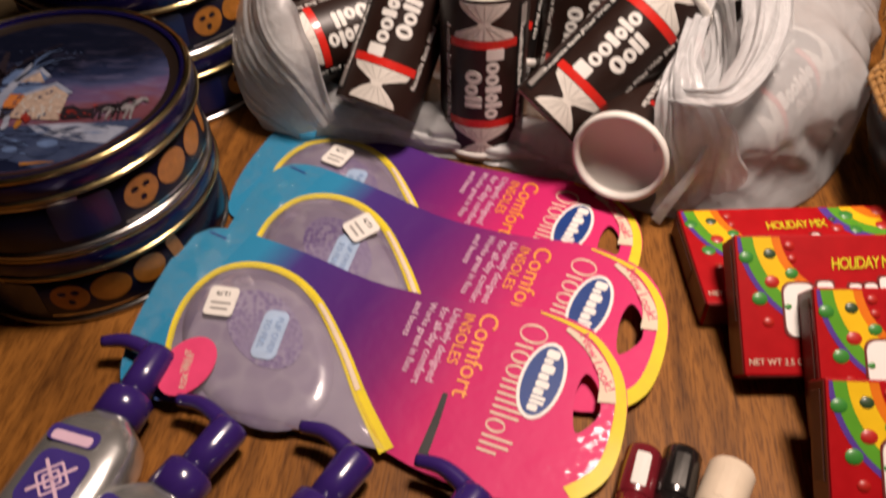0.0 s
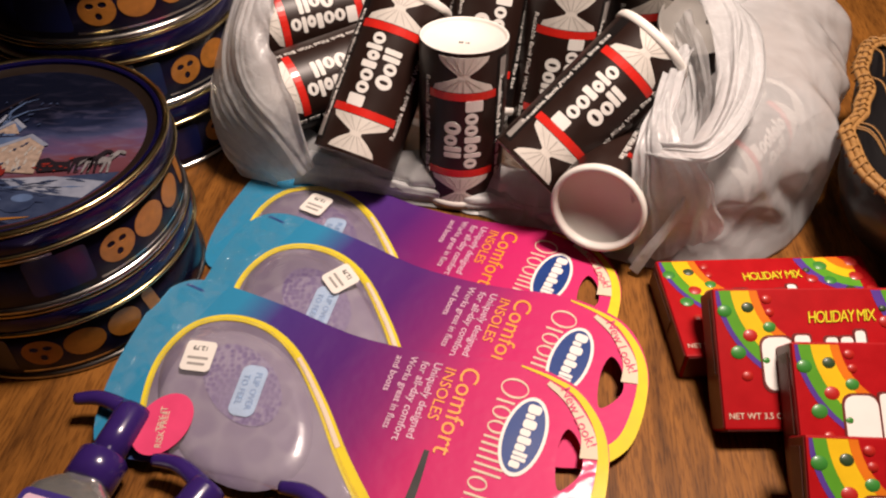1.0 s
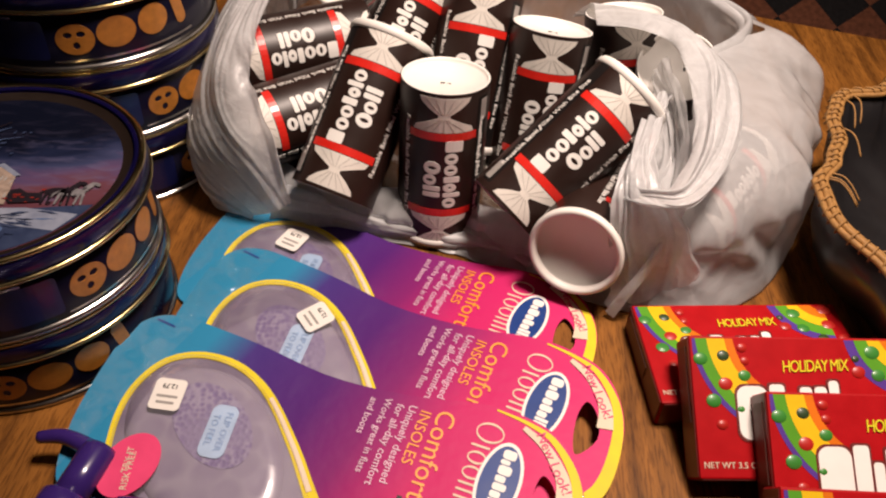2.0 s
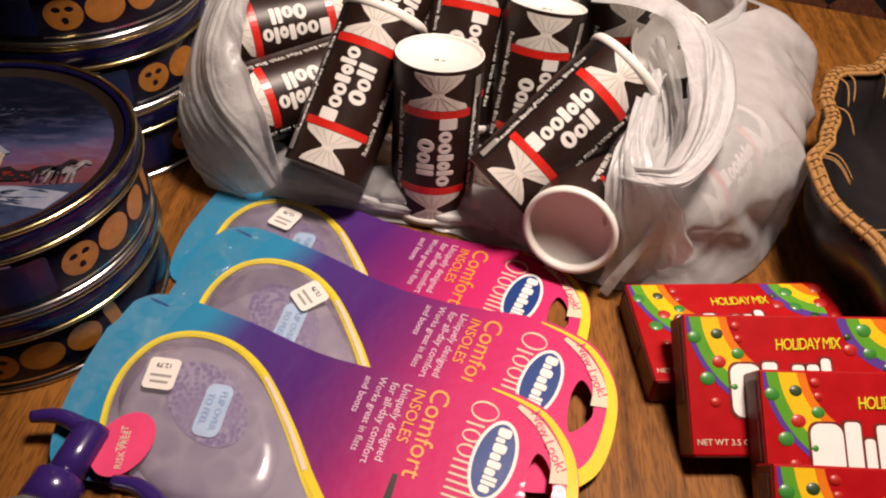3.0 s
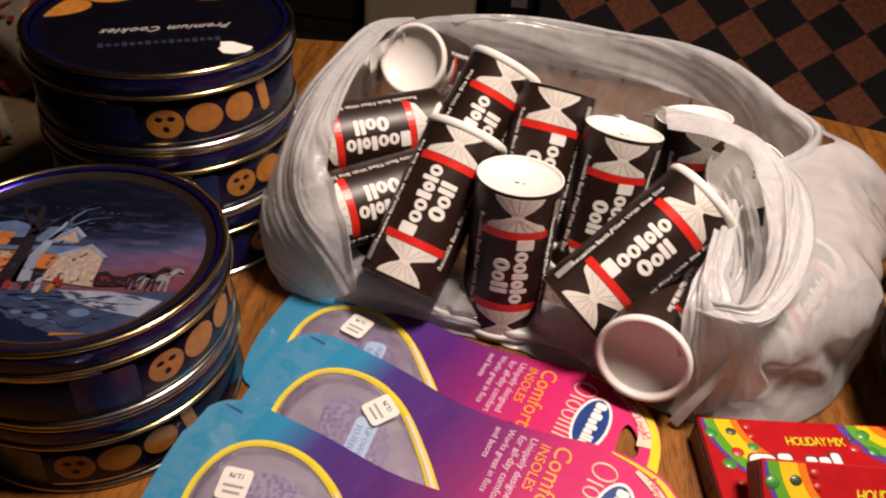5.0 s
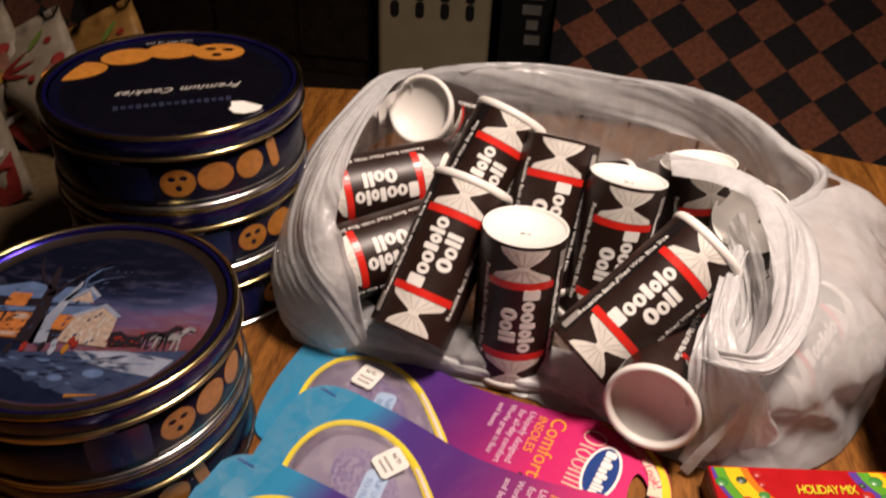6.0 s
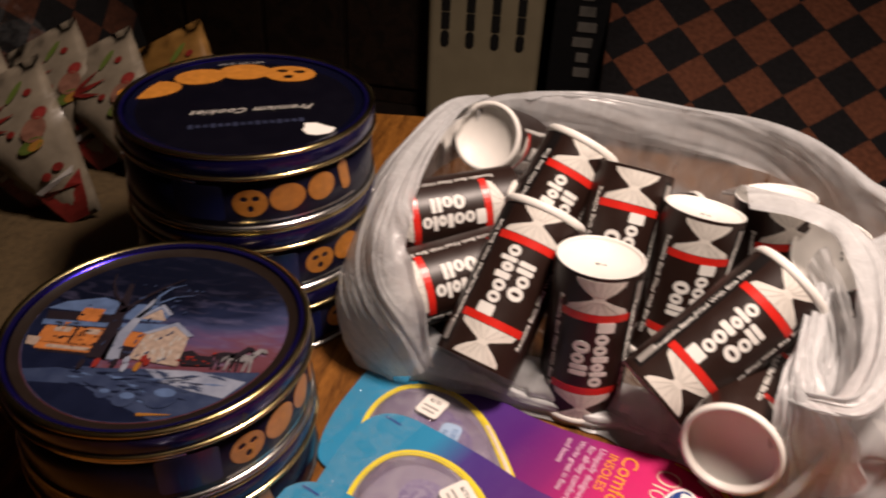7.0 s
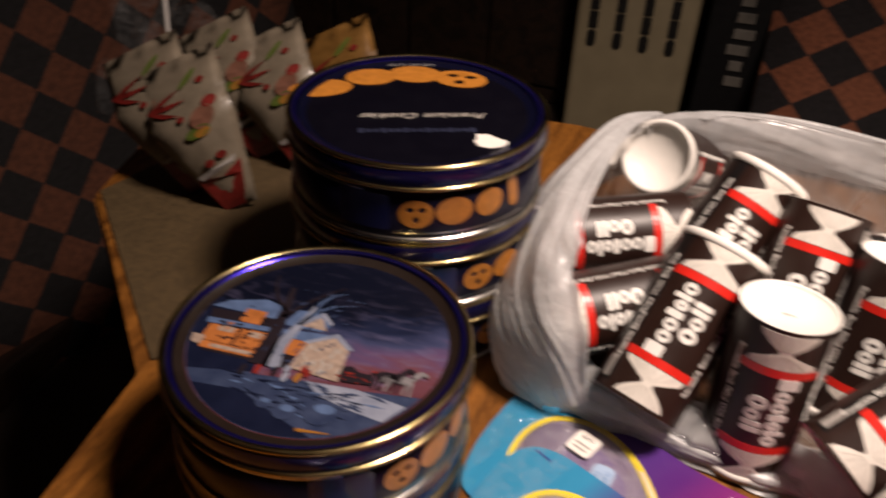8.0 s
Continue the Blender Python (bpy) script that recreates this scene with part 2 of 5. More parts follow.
def gel_mat(name, pale, deep, scale):
    """Moulded gel with small round cells."""
    m = bpy.data.materials.new(name)
    m.use_nodes = True
    nt = m.node_tree
    b = nt.nodes["Principled BSDF"]
    b.inputs["Roughness"].default_value, b.inputs["Coat Weight"].default_value = 0.28, 0.4
    tc, vo, no = nt.nodes.new("ShaderNodeTexCoord"), nt.nodes.new("ShaderNodeTexVoronoi"), nt.nodes.new("ShaderNodeTexNoise")
    vo.inputs["Scale"].default_value, vo.inputs["Randomness"].default_value, no.inputs["Scale"].default_value = scale, 0.75, 45
    geo = nt.nodes.new("ShaderNodeNewGeometry")
    nt.links.new(geo.outputs["Position"], vo.inputs["Vector"])
    nt.links.new(geo.outputs["Position"], no.inputs["Vector"])
    r = ramp(nt, [(0.0, deep), (0.42, deep), (0.62, pale), (1.0, pale)])
    nt.links.new(vo.outputs["Distance"], r.inputs[0])
    mix = nt.nodes.new("ShaderNodeMix")
    mix.data_type = "RGBA"
    mr = nt.nodes.new("ShaderNodeMapRange")
    mr.inputs["From Min"].default_value, mr.inputs["From Max"].default_value = 0.35, 0.65
    nt.links.new(no.outputs["Fac"], mr.inputs["Value"])
    nt.links.new(mr.outputs[0], mix.inputs["Factor"])
    nt.links.new(r.outputs[0], mix.inputs["A"])
    mix.inputs["B"].default_value = (*[0.5 * (p + q) for p, q in zip(pale, deep)], 1)
    nt.links.new(mix.outputs["Result"], b.inputs["Base Color"])
    bp = nt.nodes.new("ShaderNodeBump")
    bp.inputs["Strength"].default_value, bp.inputs["Distance"].default_value = 0.5, 0.001
    nt.links.new(vo.outputs["Distance"], bp.inputs["Height"])
    nt.links.new(bp.outputs["Normal"], b.inputs["Normal"])
    return m


TABLE_WOOD = wood_mat("table_wood", (0.095, 0.035, 0.007), (0.255, 0.100, 0.018), 8, 0.46, along=4.5, across=46.0)
TABLE_WOOD.node_tree.nodes["Principled BSDF"].inputs["Specular IOR Level"].default_value = 0.2
DARK_WOOD = wood_mat("dark_wood", (0.012, 0.007, 0.004), (0.035, 0.018, 0.010), 0, 0.5, along=2.0, across=14.0)
NAVY = mat("navy_lacquer", (0.003, 0.0033, 0.013), 0.2, 0.0, 0.3)
LID_PRINT = mat("dark_lid_print", (0.0025, 0.0022, 0.005), 0.4, spec=0.10)
NAVY_PRINT = mat("navy_print", (0.004, 0.0038, 0.015), 0.3, 0.0, 0.15, spec=0.3)
BLUE_LACQ = mat("blue_lacquer", (0.008, 0.006, 0.060), 0.2, 0.5, 0.3)
BLUE_LINE = mat("bright_blue_lacquer", (0.045, 0.028, 0.50), 0.16, 1.0)
BLUE_PANEL = mat("blue_panel", (0.007, 0.011, 0.075), 0.3, 0.2, 0.4)
GOLD = mat("gold_tinplate", (0.62, 0.5, 0.24), 0.2, 1.0)
SILVER = mat("silver_tinplate", (0.55, 0.53, 0.5), 0.22, 1.0)
BROWN_RING = mat("brown_ring", (0.014, 0.009, 0.007), 0.35, 0.0, 0.0, spec=0.3)
COOKIE = mat("cookie_print", (0.47, 0.18, 0.025), 0.4, 0, 0.2, vary=0.25, scale=160)
WHITE_INK = mat("white_ink", (0.78, 0.76, 0.72), 0.5, vary=0.05, spec=0.2)
GREY_INK_DIM = mat("dim_grey_print", (0.022, 0.026, 0.055), 0.4, vary=0.3)
GREY_INK = mat("grey_ink", (0.32, 0.30, 0.28), 0.45)
PLEAT_INK = mat("pleat_ink", (0.44, 0.41, 0.37), 0.5)
CAN_BROWN = mat("can_brown", (0.020, 0.0085, 0.006), 0.40, 0, 0.0, spec=0.45)
CAN_BLACK = mat("can_black", (0.007, 0.005, 0.005), 0.5, 0, 0.0, spec=0.35)
CAN_RED = mat("can_red", (0.66, 0.020, 0.012), 0.35, 0, 0.3)
CAN_WHITE = mat("can_white", (0.70, 0.66, 0.60), 0.55)
LID_WHITE = mat("lid_white", (0.8, 0.77, 0.72), 0.45, vary=0.04, bump=0.05)
BAG = film_mat("bag_film", (0.87, 0.88, 0.89), 0.33, 0.17, 0.3, 34.0, 17.0)
BAG_THICK = film_mat("gathered_film", (0.83, 0.84, 0.85), 0.10, 0.34, 0.35, 80.0)
INSOLE_CARD = gradient_mat("insole_card_ink", [(0.0, (0.018, 0.20, 0.36)), (0.12, (0.025, 0.21, 0.38)), (0.215, (0.055, 0.028, 0.18)), (0.40, (0.075, 0.012, 0.14)), (0.53, (0.19, 0.013, 0.125)), (0.67, (0.49, 0.016, 0.12)), (1.0, (0.66, 0.032, 0.15))], 0.31)
BLISTER = film_mat("blister_film", (0.55, 0.53, 0.58), 0.76, 0.06, 0.7, 22.0)
OVERWRAP = film_mat("overwrap_film", (0.5, 0.5, 0.5), 0.95, 0.10, 0.9, 90.0)
GEL = gel_mat("grey_lilac_gel", (0.25, 0.22, 0.28), (0.19, 0.155, 0.23), 60.0)
GEL_DEEP = gel_mat("purple_gel", (0.25, 0.215, 0.31), (0.135, 0.095, 0.22), 300.0)
SKY_PRINT = sky_print_mat("evening_sky_print")
YELLOW = mat("yellow_ink", (0.72, 0.57, 0.03), 0.5, 0, 0.03, spec=0.12)
CREAM = mat("cream_ink", (0.70, 0.58, 0.44), 0.5, spec=0.15)
ORANGE_INK = mat("orange_ink", (0.80, 0.30, 0.02), 0.4)
PINK_INK = mat("pink_ink", (0.72, 0.06, 0.17), 0.45, 0, 0.1, spec=0.2)
LILAC_INK = mat("lilac_ink", (0.72, 0.5, 0.62), 0.4)
LOGO_BLUE = mat("logo_blue", (0.012, 0.045, 0.21), 0.4, 0, 0.08, spec=0.2)
NOTE_INK = mat("note_ink", (0.17, 0.29, 0.50), 0.5)
SKY_LABEL = mat("pale_blue_label", (0.35, 0.48, 0.66), 0.45)
STICKER = mat("sticker_paper", (0.74, 0.71, 0.66), 0.6, vary=0.04)
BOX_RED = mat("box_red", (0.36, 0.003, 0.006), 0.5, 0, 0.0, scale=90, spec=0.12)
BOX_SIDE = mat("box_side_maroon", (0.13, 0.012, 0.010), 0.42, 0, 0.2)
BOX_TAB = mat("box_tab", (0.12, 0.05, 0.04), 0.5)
R_GREEN = mat("rainbow_green", (0.09, 0.30, 0.02), 0.5, spec=0.12)
LIME_INK = mat("lime_ink", (0.70, 0.64, 0.03), 0.5, spec=0.12)
R_YELLOW = mat("rainbow_yellow", (0.74, 0.46, 0.01), 0.5, spec=0.12)
R_ORANGE = mat("rainbow_orange", (0.66, 0.16, 0.008), 0.5, spec=0.12)
R_PURPLE = mat("rainbow_purple", (0.09, 0.04, 0.26), 0.5, spec=0.12)
C_GREEN = mat("candy_green", (0.04, 0.22, 0.03), 0.4, 0, 0.15)
C_RED = mat("candy_red", (0.40, 0.015, 0.01), 0.4, 0, 0.15)
C_DARK = mat("candy_dark", (0.03, 0.06, 0.02), 0.4, 0, 0.15)
PUMP = mat("purple_plastic", (0.035, 0.015, 0.13), 0.22, 0, 0.5)
BOTTLE = mat("silver_bottle", (0.74, 0.73, 0.71), 0.24, 0.85, 0.3)
BOTTLE_PURPLE = mat("bottle_purple_print", (0.05, 0.03, 0.2), 0.35)
GOURD = mat("black_gourd", (0.012, 0.011, 0.012), 0.35, 0, 0.3, scale=25, bump=0.1)
CORD = mat("golden_cord", (0.34, 0.17, 0.045), 0.6, vary=0.3, scale=250, bump=0.5)
KRAFT = mat("olive_paper", (0.070, 0.043, 0.014), 0.8, vary=0.3, scale=160, bump=0.3)
# pouch colours are darkened: the dim corner's shade is mixed into them
POUCH_DIM = mat("pouch_white_dimmed", (0.175, 0.145, 0.105), 0.4, 0, 0.15, vary=0.25, scale=60, bump=0.2)
AMBER_POUCH_DIM = mat("amber_pouch_dimmed", (0.17, 0.085, 0.02), 0.4, 0, 0.15, vary=0.4, scale=60, bump=0.2)
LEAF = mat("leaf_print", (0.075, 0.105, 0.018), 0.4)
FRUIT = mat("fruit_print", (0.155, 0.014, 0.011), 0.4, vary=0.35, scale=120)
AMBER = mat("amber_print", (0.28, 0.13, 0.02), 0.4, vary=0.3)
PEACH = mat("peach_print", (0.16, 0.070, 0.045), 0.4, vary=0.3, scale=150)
CREAM_PLASTIC = mat("cream_plastic", (0.42, 0.35, 0.22), 0.45, scale=12, bump=0.05)
BLACK_PLASTIC = mat("black_plastic", (0.01, 0.01, 0.011), 0.4)
SLOT_DARK = mat("slot_dark", (0.006, 0.005, 0.004), 0.7)
PALE_BAR = mat("pale_bar", (0.24, 0.22, 0.19), 0.5, vary=0.4, scale=14)
CARPET = mat("carpet_brown", (0.03, 0.017, 0.010), 0.95, vary=0.3, scale=20, bump=0.8, fine=300)
# enclosure tones: dark to keep reflections low, off-white to bounce fill light
DARK_WALL_PAINT = mat("dark_wall_paint", (0.06, 0.040, 0.027), 0.85, scale=3)
BOUNCE_PAINT = mat("bounce_paint", (0.55, 0.50, 0.42), 0.9, scale=3)
SNOW = mat("snow_print", (0.040, 0.055, 0.105), 0.4, second=(0.008, 0.014, 0.042), scale=110, spec=0.2)
NIGHT = mat("night_sky_print", (0.008, 0.011, 0.030), 0.3, 0, 0.2, second=(0.002, 0.003, 0.010), scale=60, spec=0.2)
PALE_SNOW = mat("pale_snow_print", (0.28, 0.30, 0.36), 0.4, second=(0.06, 0.08, 0.14), scale=80, spec=0.2)
HORSE = mat("pale_horse_print", (0.20, 0.19, 0.20), 0.4, vary=0.5, scale=200, spec=0.2)
TOY_RED = mat("dull_red_print", (0.20, 0.02, 0.015), 0.4, vary=0.3, spec=0.2)
TOY_AMBER = mat("dull_amber_print", (0.28, 0.12, 0.02), 0.4, vary=0.3, spec=0.2)
ROOF = mat("snow_roof_print", (0.080, 0.125, 0.24), 0.4, vary=0.3, scale=120, spec=0.2)
HOUSE = mat("house_wall_print", (0.34, 0.26, 0.21), 0.4, vary=0.35, scale=260, spec=0.2)
WARM = mat("lit_window_print", (0.38, 0.13, 0.035), 0.4, vary=0.3, scale=150, spec=0.2)
SHED = mat("shadow_print", (0.014, 0.010, 0.014), 0.4, spec=0.2)
# one fabric in two tones: the armchair's darker colours hold its shade
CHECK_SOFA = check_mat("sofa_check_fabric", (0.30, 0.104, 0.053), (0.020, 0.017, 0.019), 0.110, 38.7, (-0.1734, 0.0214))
CHECK_SHADED = check_mat("shaded_check_fabric", (0.125, 0.042, 0.021), (0.010, 0.009, 0.010), 0.081, -44.0, (-0.09, 0.11))
LIP_RED = mat("lip_tube_red", (0.16, 0.012, 0.02), 0.25, 0, 0.5)
LIP_BLACK = mat("lip_tube_black", (0.012, 0.010, 0.010), 0.2, 0, 0.6)

# ---------------------------------------------------------------- shape tools


def mesh_of(bm, name="mesh"):
    me = bpy.data.meshes.new(name)
    bm.normal_update()
    bm.to_mesh(me)
    bm.free()
    return me


def part(name, bm, material, parent, label="", at=None, smooth=False):
    me = bm if isinstance(bm, bpy.types.Mesh) else mesh_of(bm, name)
    if not me.materials:
        me.materials.append(material)
    if smooth:
        for p in me.polygons:
            p.use_smooth = True
    ob = new(name, me)
    ob.parent = parent
    if at is not None:
        ob.matrix_basis = at
    if label:
        tagged(ob, label)
    return ob


def thing(name, label, category, at, group="", kind=""):
    ob = new(name)
    ob.empty_display_size = 0.02
    ob.matrix_basis = at
    return tagged(ob, label, category, group, kind)


def lathe(profile, seg=64, caps=True, wave=None):
    """Turns (radius, height) points round z."""
    bm = bmesh.new()
    rings = []
    for r, z in profile:
        ring = []
        for i in range(seg):
            a = 2 * math.pi * i / seg
            k = r * (wave(a) if wave else 1)
            ring.append(bm.verts.new((k * math.cos(a), k * math.sin(a), z)))
        rings.append(ring)
    for a, b in zip(rings, rings[1:]):
        for i in range(seg):
            f = bm.faces.new((a[i], a[(i + 1) % seg], b[(i + 1) % seg], b[i]))
            f.smooth = True
    if caps:
        bm.faces.new(list(reversed(rings[0])))
        bm.faces.new(rings[-1])
    return bm


def prism(poly, z0, z1):
    bm = bmesh.new()
    a = [bm.verts.new((x, y, z0)) for x, y in poly]
    b = [bm.verts.new((x, y, z1)) for x, y in poly]
    n = len(poly)
    bm.faces.new(list(reversed(a)))
    bm.faces.new(b)
    for i in range(n):
        bm.faces.new((a[i], a[(i + 1) % n], b[(i + 1) % n], b[i]))
    return bm


def block(sx, sy, sz, bevel=0.0, seg=2):
    bm = bmesh.new()
    bmesh.ops.create_cube(bm, size=1)
    bmesh.ops.scale(bm, vec=(sx, sy, sz), verts=bm.verts)
    if bevel:
        bmesh.ops.bevel(bm, geom=list(bm.edges), offset=bevel, segments=seg, affect="EDGES", profile=0.6)
    return bm


def moved(bm, m):
    bmesh.ops.transform(bm, matrix=m, verts=bm.verts)
    return bm


def spline(points, n, closed=False):
    """n points along a Catmull-Rom curve."""
    P = [Vector(p) for p in points]
    k = len(P)
    out = []
    spans = k if closed else k - 1
    for s in range(n):
        u = s * spans / (n if closed else n - 1)
        i = min(int(u), spans - 1)
        t = u - i
        g = lambda j: P[j % k] if closed else P[max(0, min(k - 1, j))]
        p0, p1, p2, p3 = g(i - 1), g(i), g(i + 1), g(i + 2)
        out.append(0.5 * (2 * p1 + (p2 - p0) * t + (2 * p0 - 5 * p1 + 4 * p2 - p3) * t * t + (3 * p1 - p0 - 3 * p2 + p3) * t ** 3))
    return out


def tube(path, r, seg=10, closed=False, caps=True):
    """A round bar along the path; r may be a function of 0..1."""
    bm = bmesh.new()
    rings = []
    n = len(path)
    up = Vector((0.03, 0.05, 1))
    for i, p in enumerate(path):
        d = (path[(i + 1) % n] - path[i - 1]) if closed else (path[min(i + 1, n - 1)] - path[max(i - 1, 0)])
        d = d.normalized()
        a = d.cross(up)
        a = a.normalized() if a.length > 1e-4 else Vector((1, 0, 0))
        b = a.cross(d)
        rr = r(i / (n - 1)) if callable(r) else r
        rings.append([bm.verts.new(p + rr * (math.cos(2 * math.pi * j / seg) * a + math.sin(2 * math.pi * j / seg) * b)) for j in range(seg)])
    for i in range(n if closed else n - 1):
        a, b = rings[i], rings[(i + 1) % n]
        for j in range(seg):
            bm.faces.new((a[j], a[(j + 1) % seg], b[(j + 1) % seg], b[j])).smooth = True
    if caps and not closed:
        bm.faces.new(rings[0])
        bm.faces.new(list(reversed(rings[-1])))
    bmesh.ops.recalc_face_normals(bm, faces=bm.faces)
    return bm


def rounded(w, h, r, n=5):
    pts = []
    for cx, cy, a0 in ((w / 2 - r, h / 2 - r, 0), (-w / 2 + r, h / 2 - r, 90), (-w / 2 + r, -h / 2 + r, 180), (w / 2 - r, -h / 2 + r, 270)):
        for i in range(n + 1):
            a = radians(a0 + 90 * i / n)
            pts.append((cx + r * math.cos(a), cy + r * math.sin(a)))
    return pts


def ellipse(a, b, n=28, cx=0, cy=0, turn=0):
    c, s = math.cos(radians(turn)), math.sin(radians(turn))
    return [(cx + a * math.cos(t) * c - b * math.sin(t) * s, cy + a * math.cos(t) * s + b * math.sin(t) * c) for t in (2 * math.pi * i / n for i in range(n))]


def shift(poly, dx, dy):
    return [(x + dx, y + dy) for x, y in poly]


def cutout(outlines, thick):
    """A flat sheet with holes: the first outline is the edge, the rest are holes."""
    cu = bpy.data.curves.new("sheet", "CURVE")
    cu.dimensions, cu.fill_mode, cu.extrude = "2D", "BOTH", thick / 2
    for pts in outlines:
        s = cu.splines.new("POLY")
        s.points.add(len(pts) - 1)
        for q, (x, y) in zip(s.points, pts):
            q.co = (x, y, 0, 1)
        s.use_cyclic_u = True
    ob = bpy.data.objects.new("sheet", cu)
    scene.collection.objects.link(ob)
    me = bpy.data.meshes.new_from_object(ob.evaluated_get(bpy.context.evaluated_depsgraph_get()))
    bpy.data.objects.remove(ob)
    bpy.data.curves.remove(cu)
    bm = bmesh.new()
    bm.from_mesh(me)
    bpy.data.meshes.remove(me)
    return bm


def words(text, size, shear=0.0, thick=0.0002, spacing=1.0):
    """Lettering centred on the origin, in the x-y plane."""
    cu = bpy.data.curves.new("words", "FONT")
    cu.body, cu.size, cu.align_x, cu.align_y, cu.shear, cu.extrude, cu.space_character = text, size, "CENTER", "CENTER", shear, thick, spacing
    cu.resolution_u = 3
    ob = bpy.data.objects.new("words", cu)
    scene.collection.objects.link(ob)
    me = bpy.data.meshes.new_from_object(ob.evaluated_get(bpy.context.evaluated_depsgraph_get()))
    bpy.data.objects.remove(ob)
    bpy.data.curves.remove(cu)
    bm = bmesh.new()
    bm.from_mesh(me)
    bpy.data.meshes.remove(me)
    bm.verts.ensure_lookup_table()
    return bm


def joined(bms):
    out = bmesh.new()
    for b in bms:
        me = mesh_of(b)
        out.from_mesh(me)
        bpy.data.meshes.remove(me)
    return out


def grid_split(bm, step):
    """Cuts a flat mesh along y so that it can be bent."""
    ys = [v.co.y for v in bm.verts]
    y = min(ys) + step
    while y < max(ys):
        bmesh.ops.bisect_plane(bm, geom=list(bm.verts) + list(bm.edges) + list(bm.faces), plane_co=(0, y, 0), plane_no=(0, 1, 0))
        y += step
    return bm


def wrapped(bm, radius, zc, turn=0.0, step=0.004):
    """Bends flat art (x along -z, y round the wall) on to a cylinder's wall, a hair proud of it."""
    grid_split(bm, step)
    for v in bm.verts:
        a = radians(turn) + v.co.y / radius
        r = radius + v.co.z
        z = zc - v.co.x
        v.co = (r * math.cos(a), r * math.sin(a), z)
    return bm


def ribbed(bm, amount, scale, seed=0.0):
    for v in bm.verts:
        d = noise.noise_vector((v.co + Vector((seed, 0, 0))) * scale)
        v.co += d * amount
    return bm


# ---------------------------------------------------------------- the room
def slab(name, sx, sy, sz, at, material, label, category):
    bm = block(sx, sy, sz, 0.002, 1)
    ob = new(name, mesh_of(bm, name))
    ob.data.materials.append(material)
    ob.matrix_basis = at
    return tagged(ob, label, category, kind="structure")


slab("floor", 6.2, 6.5, 0.1, pose(0.3, 1.05, -0.80), CARPET, "dark brown carpeted floor round the table", "floor")
# added enclosure: pale ceiling, south and east bounce fill; north and west stay dark
slab("ceiling", 6.2, 6.5, 0.1, pose(0.3, 1.05, 1.75), BOUNCE_PAINT, "unseen off-white ceiling, added to bounce fill light", "ceiling")
slab("wall_north", 6.2, 0.1, 2.45, pose(0.3, 4.25, 0.475), DARK_WALL_PAINT, "added brown wall, dark to keep reflections dim", "wall")
slab("wall_south", 6.2, 0.1, 2.45, pose(0.3, -2.15, 0.475), BOUNCE_PAINT, "unseen off-white wall, added to bounce fill light", "wall")
slab("wall_west", 0.1, 6.3, 2.45, pose(-2.75, 1.05, 0.475), DARK_WALL_PAINT, "added brown wall, dark to keep reflections dim", "wall")
slab("wall_east", 0.1, 6.3, 2.45, pose(3.35, 1.05, 0.475), BOUNCE_PAINT, "unseen off-white wall, added to bounce fill light", "wall")

# table
table = thing("wooden_table", "brown oak-grained wooden table covered with shopping", "table", pose(0, 0, 0))
edge = [(-0.40, -0.35), (-0.396, 0.26), (-0.412, 0.405), (-0.628, 0.602), (-0.64, 0.66), (-0.70, 0.92), (-0.2, 0.985), (0.36, 0.945), (0.58, 0.895), (0.95, 0.70), (0.95, -0.35)]
top = prism(edge, -0.028, 0.0)
bmesh.ops.bevel(top, geom=[e for e in top.edges], offset=0.004, segments=2, affect="EDGES")
part("tabletop", top, TABLE_WOOD, table)
for x, y in ((-0.33, -0.25), (0.85, -0.25), (0.82, 0.62), (-0.52, 0.80)):
    part("leg", moved(block(0.06, 0.06, 0.72, 0.006), pose(x, y, -0.389)), DARK_WOOD, table)

mat_sheet = new("paper_sheet", mesh_of(ribbed(prism([(-0.415, 0.420), (-0.622, 0.608), (-0.60, 0.70), (-0.33, 0.90), (-0.16, 0.66)], 0.0005, 0.003), 0.0006, 9), "paper_sheet"))
mat_sheet.data.materials.append(KRAFT)
tagged(mat_sheet, "olive-brown paper sheet lying on the table under the pouches", "paper")


# ---------------------------------------------------------------- cookie tins
def pretzel():
    return cutout([ellipse(0.0135, 0.0125), ellipse(0.0032, 0.0026, 10, -0.0045, 0.004), ellipse(0.0032, 0.0026, 10, 0.0045, 0.004), ellipse(0.0026, 0.0032, 10, 0, -0.005)], 0.0004)


TIN_R, TIN_H = 0.093, 0.061


